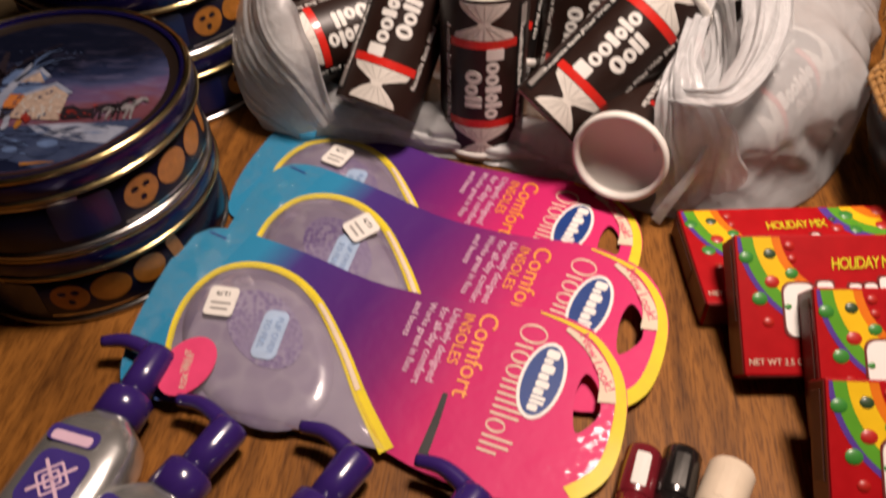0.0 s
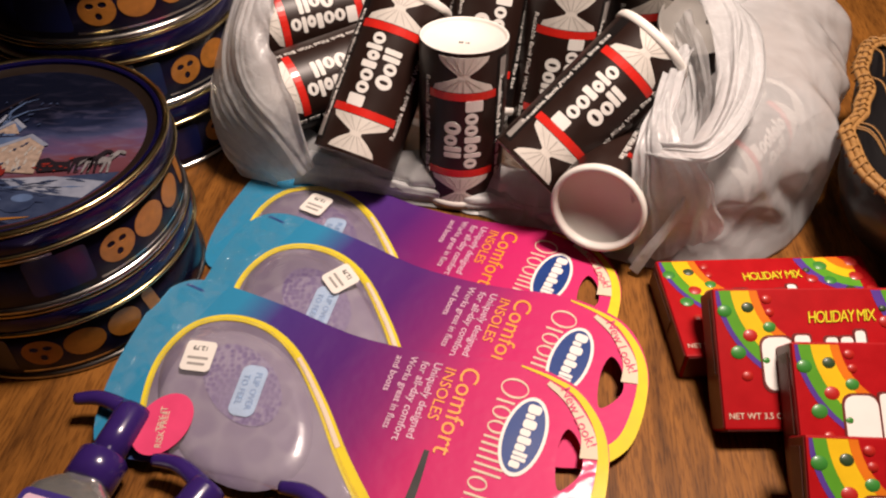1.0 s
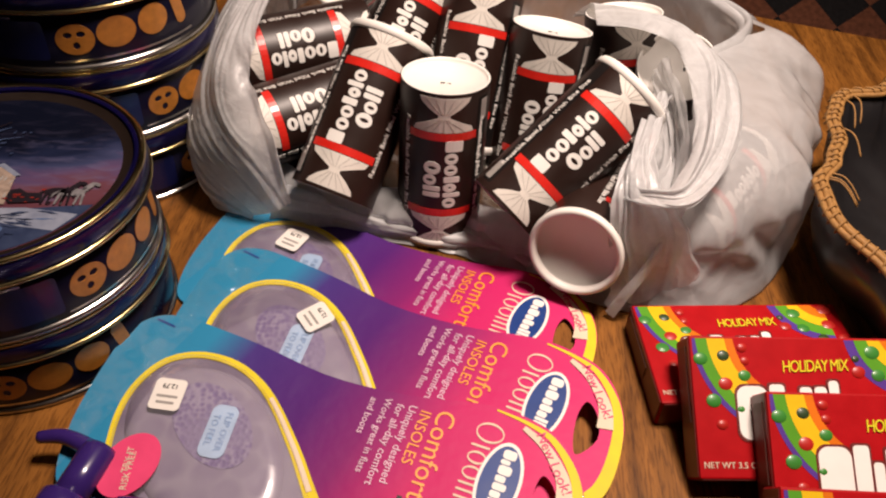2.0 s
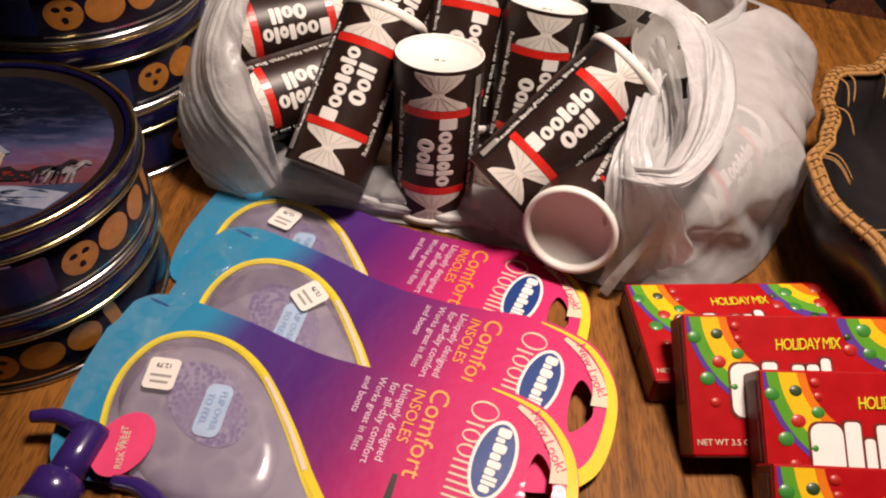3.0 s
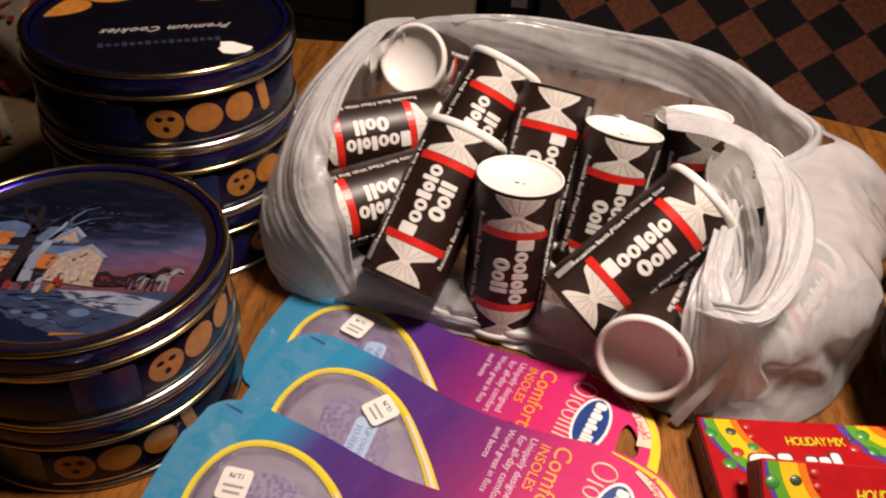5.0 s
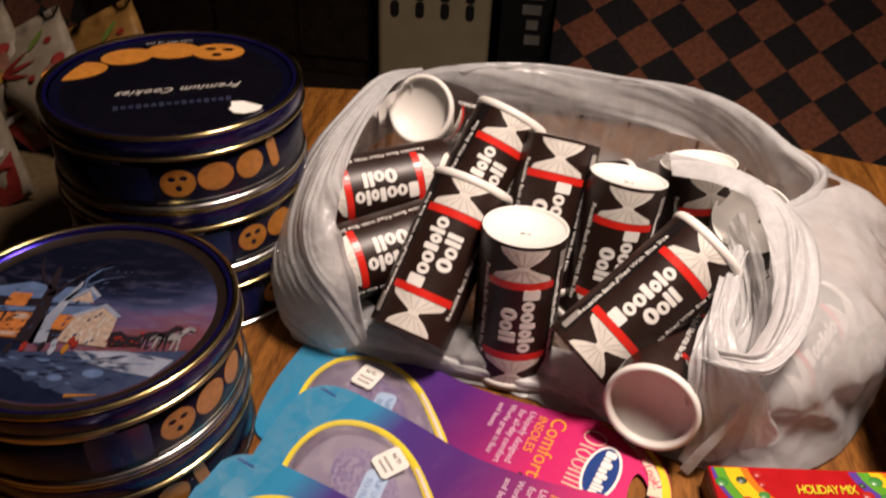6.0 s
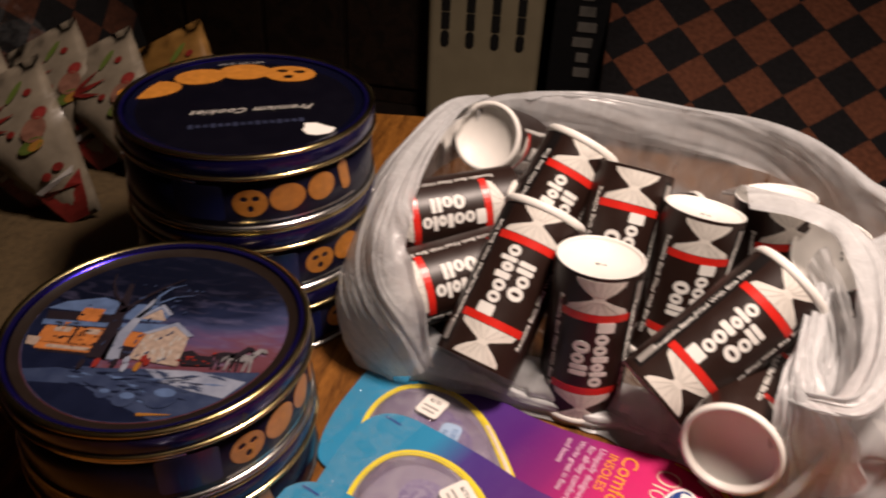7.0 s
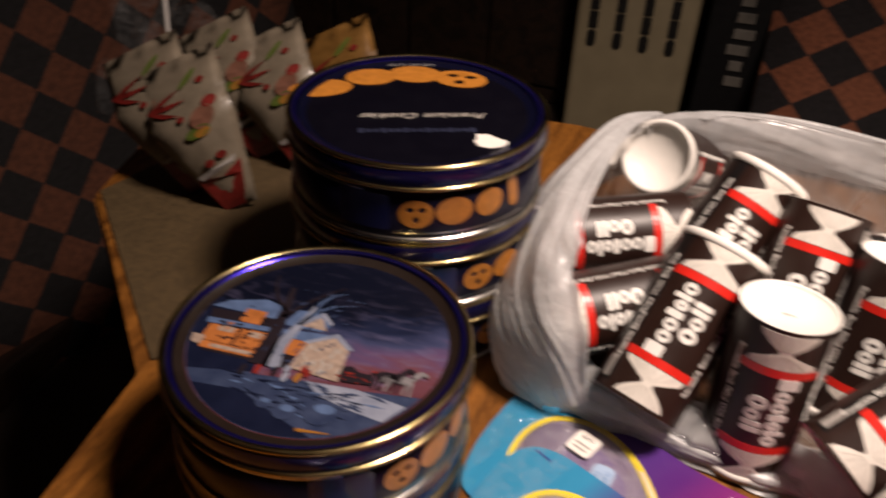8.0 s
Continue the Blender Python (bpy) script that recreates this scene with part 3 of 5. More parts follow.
def cookie_tin(at, turn, scenic, label):
    tin = thing("cookie_tin", label, "tin", at, "stacked cookie tins")
    R, H = TIN_R, TIN_H
    part("body", lathe([(R - 0.003, 0), (R - 0.0005, 0.002), (R, 0.004), (R, H - 0.010)], 96), NAVY_PRINT, tin)
    part("base_seam", lathe([(R - 0.002, 0.0003), (R + 0.0016, 0.0008), (R + 0.002, 0.0026), (R + 0.001, 0.0044), (R - 0.002, 0.005)], 96, False), SILVER, tin, "shiny silver base seam")
    rim = part("lid", lathe([(R + 0.0012, H - 0.0165), (R + 0.0022, H - 0.015), (R + 0.0022, H - 0.004), (R + 0.0012, H - 0.0012), (R - 0.001, H), (R - 0.0035, H - 0.0002), (R - 0.005, H - 0.0010)], 96, False), BLUE_LACQ, tin, "blue lacquered lid")
    part("gold_seam", lathe([(R + 0.0008, H - 0.0178), (R + 0.0032, H - 0.0172), (R + 0.0036, H - 0.0158), (R + 0.0028, H - 0.0146), (R + 0.0006, H - 0.0146)], 96, False), GOLD, rim, "gold rolled seam")
    part("gold_edge", lathe([(R + 0.0014, H - 0.0022), (R + 0.0022, H - 0.0006), (R + 0.0008, H + 0.0008), (R - 0.0016, H + 0.0006), (R - 0.0026, H - 0.0004)], 96, False), GOLD, rim, "worn gold lid edge")
    part("blue_line", lathe([(R - 0.0024, H - 0.0003), (R - 0.0040, H - 0.0006), (R - 0.0062, H - 0.0024)], 96, False), BLUE_LINE, rim, "bright blue line inside the gold edge")
    part("inner_ring", lathe([(R - 0.0061, H - 0.0023), (R - 0.0088, H - 0.0038), (R - 0.0126, H - 0.0047)], 96, False), BROWN_RING if scenic else NAVY, rim, "dark ring sloping to the lid panel")
    part("lid_panel", lathe([(0.0001, H - 0.0046), (R - 0.0125, H - 0.0046)], 96, False), SKY_PRINT if scenic else LID_PRINT, rim)
    # printed cookies round the wall
    for base in (0, 180):
        t = turn + base
        for k, (a, bm) in enumerate(((-25, moved(pretzel(), pose(0, 0, 0, 0, 0, 90))), (-9, prism(ellipse(0.0125, 0.0145), 0, 0.0003)), (7, prism(ellipse(0.0125, 0.0125), 0, 0.0003)), (20, prism(rounded(0.030, 0.010, 0.005), 0, 0.0003)))):
            part("cookie_picture", wrapped(moved(bm, pose(0, 0, 0.0002, 0, 0, 12 if k == 3 else 0) @ Matrix.Diagonal((0.88, 0.88, 1, 1))), R, 0.024 + 0.0015 * k, t + a), COOKIE, tin, "golden printed cookie")
        part("blue_panel", wrapped(moved(prism(rounded(0.028, 0.036, 0.003), 0, 0.0002), pose(0, 0, 0.0001)), R, 0.024, t - 47), BLUE_PANEL, tin)
        part("silver_line", wrapped(moved(prism(rounded(0.0016, 0.10, 0.0007), 0, 0.0002), pose(0, 0, 0.0002)), R, 0.0085, t - 4), SILVER, tin)
        part("silver_line", wrapped(moved(prism(rounded(0.0016, 0.075, 0.0007), 0, 0.0002), pose(0, 0, 0.0002)), R, 0.0395, t - 70), SILVER, tin)
    z = H - 0.0044
    return tin, rim, z


FAR, NEAR = (-0.2567, 0.583), (-0.2371, 0.3813)
tin_label = "navy cookie tin with gold seams"
BIG = Matrix.Diagonal((1.057, 1.057, 1.02, 1))
cookie_tin(pose(*FAR, 0.0) @ BIG, -4, False, tin_label + ", bottom of the tall stack")
cookie_tin(pose(*FAR, 1.02 * TIN_H) @ BIG, -13.5, False, tin_label + ", middle of the tall stack")
far_tin, far_lid, lz = cookie_tin(pose(*FAR, 2.04 * TIN_H) @ BIG, -42.7, False, tin_label + " and cookies on its lid, topmost")
cookie_tin(pose(*NEAR, 0.0), -48, False, tin_label + ", under the winter-scene tin")
near_tin, near_lid, lz = cookie_tin(pose(*NEAR, TIN_H), -8, True, "navy cookie tin with a painted snowy night farm on its lid")

# lid of the tall stack: an arc of cookies, lettering the other way up, a torn sticker
for x, y, a, b, tn in ((-0.080, 0.005, 0.024, 0.013, 38), (-0.055, 0.040, 0.020, 0.013, 35), (-0.026, 0.060, 0.021, 0.0135, 20)):
    part("cookie_picture", prism(ellipse(a, b * 1.15, 28, x, y - 0.003, tn), lz, lz + 0.0003 + 0.0001 * (tn == 35)), COOKIE, far_lid, "golden printed cookie")
part("cookie_picture", moved(pretzel(), pose(0.010, 0.063, lz + 0.0006, 0, 0, 10) @ Matrix.Diagonal((1.55, 1.25, 1, 1))), COOKIE, far_lid, "golden printed pretzel cookie")
part("lettering", moved(words("Premium Cookies", 0.0112, 0.55, 0.0002, 1.10), pose(0.009, -0.008, lz + 0.0003, 0, 0, 206)), PLEAT_INK, far_lid, "pale slanted lettering")
part("lettering", moved(words("NET WT 12 OZ", 0.0055), pose(-0.036, 0.073, lz + 0.0003, 0, 0, 206)), GREY_INK, far_lid)
for k in range(16):
    a = radians(206)
    d = -0.040 + 0.0052 * k
    part("print_bar", moved(prism(rounded(0.0036, 0.0050 + 0.002 * (k % 3 == 0), 0.0010, 2), 0, 0.0002), pose(0.012 + d * math.cos(a), -0.032 + d * math.sin(a), lz + 0.0002, 0, 0, 206)), GREY_INK_DIM, far_lid)
part("sticker", prism([(0.064 + 0.012 * math.cos(i * 0.63) * (1 + 0.25 * math.sin(i * 2.1)), -0.026 + 0.009 * math.sin(i * 0.63) * (1 + 0.2 * math.cos(i * 1.7))) for i in range(10)], lz + 0.0002, lz + 0.0006), STICKER, far_lid, "torn white sticker")

# lid of the low stack: the painted winter evening
PIC = TIN_R - 0.0128


def laid(x, y):
    """The picture's own drawing spread over the panel."""
    return 1.05 * x + 0.005, y + 0.012 * min(1, max(0, (y + 0.076) / 0.03))


def art(poly, level, material, name="picture_shape"):
    """A flat printed shape on the round picture, turned to the picture's own upright and clipped to the panel."""
    c, s = math.cos(radians(6)), math.sin(radians(6))
    pts = []
    for x, y in poly:
        x, y = laid(x, y)
        r = math.hypot(x, y)
        k = min(1, (PIC - 0.0003 * level) / r) if r else 1
        pts.append(((x * c - y * s) * k, (x * s + y * c) * k))
    return part(name, prism(pts, lz + 0.00012 * level - 0.0001, lz + 0.00012 * level), material, near_lid)


def arcs(a0, a1, r, n=16):
    return [(r * math.cos(radians(a0 + (a1 - a0) * i / n)), r * math.sin(radians(a0 + (a1 - a0) * i / n))) for i in range(n + 1)]


art(arcs(-160, -30, PIC * 1.2, 30) + [(0.03, -0.0465), (0.0, -0.0475), (-0.03, -0.050)], 1, SNOW)
art(arcs(-188, -142, PIC * 1.2, 16) + [(-0.030, -0.049), (-0.034, -0.018)], 2, NIGHT)
art(arcs(-135, -75, PIC * 1.2, 16) + [(0.0, -0.070), (-0.03, -0.060)], 2, NIGHT)
art([(0.001, -0.0475), (0.03, -0.046), (0.060, -0.0495), (0.052, -0.0605), (0.034, -0.058), (0.012, -0.054)][::-1], 2, PALE_SNOW)
# far farmhouse with lit windows
art([(-0.0775, -0.004), (-0.030, -0.002), (-0.030, -0.042), (-0.066, -0.042)], 3, SHED)
art([(-0.0785, -0.002), (-0.0706, 0.006), (-0.0488, 0.0136), (-0.030, 0.008), (-0.032, -0.003)], 4, ROOF)
art([(-0.076, -0.013), (-0.032, -0.011), (-0.032, -0.015), (-0.075, -0.018)], 5, ROOF)
for x, y, w, h in ((-0.050, -0.005, 0.013, 0.013), (-0.042, -0.025, 0.018, 0.016), (-0.062, -0.026, 0.019, 0.015), (-0.052, -0.037, 0.034, 0.006)):
    art(shift(rounded(w, h, 0.001, 2), x, y), 6, WARM, "lit_window")
for x, y, w, h in ((-0.041, -0.021, 0.009, 0.005), (-0.060, -0.021, 0.010, 0.005), (-0.050, -0.037, 0.026, 0.003), (-0.074, -0.034, 0.010, 0.008)):
    art(shift(rounded(w, h, 0.001, 2), x, y), 7, HOUSE, "lit_window")
# snowy tree before a darker one
for p, w, m in (([(-0.030, -0.044), (-0.031, -0.02), (-0.034, 0.006), (-0.038, 0.030)], 0.0060, SHED), ([(-0.033, 0.0), (-0.024, 0.018), (-0.014, 0.032), (-0.006, 0.040)], 0.0020, SHED),
                ([(-0.022, -0.044), (-0.024, -0.026), (-0.021, -0.006), (-0.017, 0.016)], 0.0052, PALE_SNOW), ([(-0.021, -0.004), (-0.016, 0.010), (-0.006, 0.020), (0.006, 0.024)], 0.0015, ROOF),
                ([(-0.016, 0.010), (-0.016, 0.020), (-0.011, 0.030), (-0.004, 0.034)], 0.0012, ROOF), ([(-0.034, 0.006), (-0.044, 0.018), (-0.050, 0.030), (-0.052, 0.040)], 0.0016, SHED)):
    left = [(x - w * (1 - i / 4), y) for i, (x, y) in enumerate(p)]
    right = [(x + w * (1 - i / 4), y) for i, (x, y) in enumerate(p)]
    art(left + right[::-1], 8, m, "tree_shape")
# barn: upper roof and gable, lower gable and front, red door
art([(-0.031, -0.006), (-0.026, 0.010), (-0.0103, 0.0115), (-0.0021, 0.0026), (-0.006, -0.006)], 4, ROOF)
art([(-0.019, -0.004), (-0.0100, 0.0075), (-0.0035, -0.004)], 5, HOUSE)
art([(-0.0215, -0.004), (-0.0195, -0.004), (-0.0103, 0.0088), (-0.0035, 0.001), (-0.0015, 0.003), (-0.0103, 0.0122)][::-1], 6, PALE_SNOW)
art([(-0.028, -0.010), (-0.011, -0.008), (0.002, -0.007), (-0.010, -0.017), (-0.028, -0.016)], 5, ROOF)
art([(-0.026, -0.017), (-0.010, -0.017), (-0.012, -0.031), (-0.025, -0.030)], 5, WARM)
art([(-0.010, -0.018), (0.0044, -0.008), (0.0155, -0.017), (0.0180, -0.044), (-0.012, -0.041)], 6, HOUSE)
art([(-0.0125, -0.0175), (-0.0095, -0.0185), (0.0044, -0.0085), (0.0150, -0.0175), (0.0180, -0.0160), (0.0046, -0.0045)][::-1], 7, PALE_SNOW)
art([(-0.024, -0.031), (-0.012, -0.031), (-0.013, -0.042), (-0.024, -0.042)], 6, SHED)
# sleigh, horse shape, snow heaps, small coloured shapes
art([(0.017, -0.031), (0.022, -0.029), (0.027, -0.033), (0.036, -0.033), (0.037, -0.041), (0.020, -0.043), (0.017, -0.038)], 8, SHED, "sleigh_shape")
for dx, dy, coat in ((-0.0075, 0.0005, SHED), (0.0, 0.0, HORSE)):
    art(shift(ellipse(0.0075, 0.0034, 18), 0.0515 + dx, -0.0315 + dy), 8, coat, "horse_shape")
    art([(0.0550 + dx, -0.0320 + dy), (0.0590 + dx, -0.0310 + dy), (0.0630 + dx, -0.0235 + dy), (0.0605 + dx, -0.0215 + dy), (0.0565 + dx, -0.0275 + dy)], 9, coat, "horse_shape")
    art(ellipse(0.0026, 0.0014, 12, 0.0635 + dx, -0.0240 + dy, -40), 10, coat, "horse_shape")
    for x0, lean in ((0.0455, -0.0006), (0.0475, 0.0008), (0.0560, -0.0006), (0.0580, 0.0012)):
        art([(x0 + dx - 0.0009, -0.0325 + dy), (x0 + dx + lean - 0.0005, -0.0435 + dy), (x0 + dx + lean + 0.0006, -0.0435 + dy), (x0 + dx + 0.0010, -0.0325 + dy)], 9, coat, "horse_shape")
    art([(0.0450 + dx, -0.0300 + dy), (0.0415 + dx, -0.0330 + dy), (0.0405 + dx, -0.0390 + dy), (0.0430 + dx, -0.0340 + dy)], 9, coat, "horse_shape")
for x, y, r in ((0.018, -0.063, 0.0085), (-0.001, -0.066, 0.0060), (-0.014, -0.064, 0.004)):
    art(ellipse(r * 1.1, r * 0.75, 16, x, y), 6, SNOW, "snowball_shape")
    art(ellipse(r * 0.7, r * 0.3, 16, x + r * 0.15, y + r * 0.3), 7, ROOF, "snowball_shape")
for x, y, m in ((-0.003, -0.040, TOY_RED), (-0.004, -0.047, TOY_AMBER), (0.000, -0.043, TOY_RED), (-0.012, -0.043, PALE_SNOW), (-0.011, -0.048, PALE_SNOW), (-0.028, -0.047, TOY_RED), (-0.036, -0.049, SHED), (-0.018, -0.046, SHED)):
    art(ellipse(0.0018, 0.0034, 12, x, y), 9, m, "picture_shape")
for x, y, w in ((0.020, -0.0735, 0.020), (0.024, -0.0765, 0.012)):
    art(shift(rounded(w, 0.0018, 0.0008, 2), x, y), 6, TOY_AMBER, "signature_bar")


def strokes(n, xs, ys, lengths, tilt, level, material):
    """Many small brush strokes of one colour within a patch of the picture."""
    rnd = random.Random(n * 7 + level)
    c, s = math.cos(radians(6)), math.sin(radians(6))
    out = []
    for _ in range(n):
        x, y, l, w = rnd.uniform(*xs), rnd.uniform(*ys), rnd.uniform(*lengths), rnd.uniform(0.0004, 0.0011)
        if math.hypot(x, y) > PIC - 0.012:
            continue
        a = radians(tilt + rnd.uniform(-18, 18) + 6)
        x, y = laid(x, y)
        px, py = x * c - y * s, x * s + y * c
        dx, dy = math.cos(a) * l / 2, math.sin(a) * l / 2
        nx, ny = -math.sin(a) * w, math.cos(a) * w
        out.append(prism([(px - dx, py - dy), (px + nx, py + ny), (px + dx, py + dy), (px - nx, py - ny)][::-1], lz + 0.00012 * level - 0.0001, lz + 0.00012 * level + 0.00001 * rnd.random()))
    if out:
        tagged(part("brushwork", joined(out), material, near_lid), kind="stuff")


strokes(40, (-0.05, 0.06), (-0.075, -0.052), (0.006, 0.020), -6, 3, ROOF)
strokes(60, (-0.05, 0.06), (-0.075, -0.050), (0.006, 0.020), -6, 4, NIGHT)
strokes(40, (0.0, 0.06), (-0.060, -0.048), (0.004, 0.012), -8, 5, SNOW)
strokes(36, (-0.07, -0.034), (-0.040, 0.004), (0.002, 0.006), 4, 9, SHED)
strokes(30, (-0.07, -0.034), (-0.040, -0.014), (0.002, 0.005), 80, 10, WARM)
strokes(22, (-0.010, 0.016), (-0.040, -0.020), (0.003, 0.009), 88, 9, GREY_INK)
strokes(40, (-0.034, 0.012), (-0.046, 0.030), (0.002, 0.006), 62, 11, SNOW)
strokes(8, (0.042, 0.058), (-0.044, -0.026), (0.002, 0.004), 50, 10, SHED)
strokes(10, (0.016, 0.036), (-0.042, -0.030), (0.002, 0.004), 10, 10, TOY_RED)

# ---------------------------------------------------------------- candy cans
CAN_L, CAN_R = 0.128, 0.0325


def blob_row(sizes, h, gap):
    """A row of plain rounded shapes in place of a brand's lettering, one mesh each."""
    out, x = [], 0.0
    total = sum(w for w, k in sizes) + gap * (len(sizes) - 1)
    for w, k in sizes:
        out.append(moved(prism(rounded(w, h * k, min(w, h * k) * 0.32, 3), 0, 0.00025), pose(x + w / 2 - total / 2, (h * k - h) / 2, 0)))
        x += w + gap
    return out


def make_can():
    can = thing("candy_can", "dark brown cardboard candy can with red bands and white print", "can", pose(0, 0, 0), "candy cans in the bag")
    R, L = CAN_R, CAN_L
    part("body", lathe([(R, 0.003), (R, L)], 64, False), CAN_BROWN, can)
    part("base_rim", lathe([(R - 0.004, 0.004), (R - 0.003, -0.0005), (R + 0.0002, -0.001), (R + 0.0014, 0.001), (R + 0.0014, 0.0045), (R, 0.0055)], 64, False), LID_WHITE, can, "white rolled base rim")
    part("base", lathe([(0.0001, 0.0075), (R - 0.0036, 0.0070), (R - 0.0026, 0.0010)], 48, False), LID_WHITE, can)
    part("lid", lathe([(0.0001, L - 0.0035), (R - 0.003, L - 0.0035), (R - 0.0022, L - 0.001), (R - 0.0016, L + 0.0005), (R - 0.0006, L + 0.0003)], 64, False), LID_WHITE, can, "white recessed paper lid")
    part("date_stamp", moved(words("09 14", 0.0034), pose(0.006, 0, L - 0.0032, 0, 0, 80)), CAN_BLACK, can)
    for side in (0, 180):
        for z in (0.245 * L, 0.745 * L):
            part("red_band", wrapped(prism(rounded(0.0060, 1.60 * R, 0.0004, 2), 0, 0.0002), R, z, side), CAN_RED, can, "red band")
        for z, sg in ((0.2175 * L, 1), (0.7725 * L, -1)):
            # twisted-wrapper shape: fan, knot, small fan
            w = [(0.0, 0.023), (0.004, 0.021), (0.008, 0.012), (0.0115, 0.0045), (0.0135, 0.0042), (0.018, 0.011), (0.023, 0.017), (0.0265, 0.0185)]
            poly = [(sg * x, y) for x, y in w] + [(sg * x, -y) for x, y in reversed(w)]
            if sg < 0:
                poly.reverse()
            part("wrapper_twist", wrapped(prism(poly, 0, 0.0002), R, z, side), CAN_WHITE, can, "white twisted-wrapper print")
            pleats = []
            for k in (-2, -1, 0, 1, 2):
                for x0, x1, s0, s1 in ((0.001, 0.0105, 0.0075, 0.0012), (0.0145, 0.0255, 0.0014, 0.0065)):
                    q = [(sg * x0, k * s0 - 0.0004), (sg * x1, k * s1 - 0.0002), (sg * x1, k * s1 + 0.0002), (sg * x0, k * s0 + 0.0004)]
                    pleats.append(prism(q if sg > 0 else q[::-1], 0.0002, 0.00035))
            part("pleating", wrapped(joined(pleats), R, z, side), PLEAT_INK, can)
        for y0, x0, marks in ((0.0070, -0.0300, ((0.0108, 0.0130, 0), (0.0092, 0.0098, 1), (0.0092, 0.0098, 1), (0.0062, 0.0120, 0), (0.0074, 0.0098, 2), (0.0046, 0.0130, 0), (0.0088, 0.0098, 1))),
                              (-0.0082, -0.0120, ((0.0108, 0.0125, 1), (0.0092, 0.0098, 1), (0.0050, 0.0130, 0), (0.0050, 0.0130, 0)))):
            x = x0
            for w, h, kind in marks:
                o = ellipse(w / 2, h / 2, 20) if kind else rounded(w * 0.8, h, 0.0012, 3)
                hole = ellipse(w * 0.14, h * (0.27 if kind == 1 else 0.12), 12)
                shape = moved(cutout([o, hole] if kind else [o], 0.0003), pose(x + w / 2, y0 + (h - 0.0098) / 2, 0.0002))
                part("brand_shape", wrapped(shape, R, 0.496 * L, side, 0.003), WHITE_INK, can, "plain white brand shape")
                x += w + 0.0002
        part("side_strip", wrapped(prism(rounded(0.118, 0.011, 0.001, 2), 0, 0.00012), R, 0.5 * L, side + 56), CAN_BLACK, can)
        part("lettering", wrapped(moved(words("Reusable Bank Filled With Bite Size", 0.0060), pose(0, 0.003, 0.0003)), R, 0.5 * L, side + 50), WHITE_INK, can, "small white lettering")
        part("lettering", wrapped(moved(words("NET WT 4 OZ (113 g)", 0.0032), pose(-0.02, -0.004, 0.0003)), R, 0.5 * L, side + 60), WHITE_INK, can)
        part("seam_tag", wrapped(moved(prism(rounded(0.016, 0.007, 0.0006, 2), 0, 0.0002), pose(0, 0, 0.0002)), R, 0.12 * L if side else 0.88 * L, side + 58), GREY_INK, can)
        part("lettering", wrapped(moved(words("Reusable Bank Filled With Bite Size", 0.0060), pose(0, 0, 0.0003)), R, 0.5 * L, side - 50), WHITE_INK, can, "small white lettering")
    return can


def can_pose(lid, base, twist=0.0, face=(0.0, -0.72, 0.55)):
    """The pose that stands a can's axis from base to lid, with its print turned to the side named by face."""
    lid, base = Vector(lid), Vector(base)
    mid = (lid + base) / 2
    z = (lid - base).normalized()
    x = Vector(face) - Vector(face).dot(z) * z
    x.normalize()
    y = z.cross(x)
    m = Matrix((x, y, z)).transposed().to_4x4()
    return Matrix.Translation(mid) @ m @ pose(0, 0, 0, 0, 0, twist) @ Matrix.Translation((0, 0, -CAN_L / 2))


CANS = [
    ((0.033, 0.520, 0.128), (0.033, 0.508, 0.003), 4, "standing upright"),
    ((-0.047, 0.490, 0.037), (-0.012, 0.572, 0.126), 0, "leaning on its side"),
    ((0.088, 0.481, 0.047), (0.166, 0.536, 0.117), 0, "lying aslant"),
    ((0.111, 0.610, 0.128), (0.100, 0.580, 0.006), 4, "standing at the back"),
    ((0.176, 0.548, 0.031), (0.134, 0.432, 0.050), 30, "its pale end outward"),
    ((-0.038, 0.600, 0.045), (0.010, 0.672, 0.142), -14, "leaning behind another"),
    ((0.055, 0.645, 0.137), (0.040, 0.580, 0.028), 2, "propped between others"),
    ((-0.048, 0.836, 0.050), (-0.082, 0.730, 0.108), 60, "tipped lid outward"),
    ((-0.048, 0.655, 0.084), (-0.156, 0.593, 0.080), 8, "flat by the film"),
    ((-0.042, 0.628, 0.036), (-0.148, 0.566, 0.034), -20, "flat underneath"),
    ((-0.030, 0.596, 0.066), (-0.130, 0.520, 0.060), 6, "flat by the film"),
    ((0.172, 0.652, 0.122), (0.186, 0.632, 0.004), 10, "standing under folded film"),
    ((0.212, 0.472, 0.036), (0.278, 0.581, 0.036), -22, "in the closed corner"),
    ((0.216, 0.610, 0.098), (0.236, 0.665, 0.008), 70, "behind the handle"),
    ((0.010, 0.700, 0.034), (0.130, 0.740, 0.036), 0, "flat at the bottom"),
    ((0.165, 0.580, 0.036), (0.262, 0.640, 0.036), 20, "flat at the bottom"),
]
can_one = make_can()
can_text = "brown candy can with red bands, "
for i, (lid, base, twist, how) in enumerate(CANS):
    m = can_pose(lid, base, twist)
    if i == 0:
        can_one.matrix_basis = m
        tagged(can_one, can_text + how)
    else:
        tagged(copy_thing(can_one, m), can_text + how)

# ---------------------------------------------------------------- plastic bag
bag = thing("plastic_bag", "crumpled translucent white plastic shopping bag, open, full of candy cans", "bag", pose(0.09, 0.62, 0))
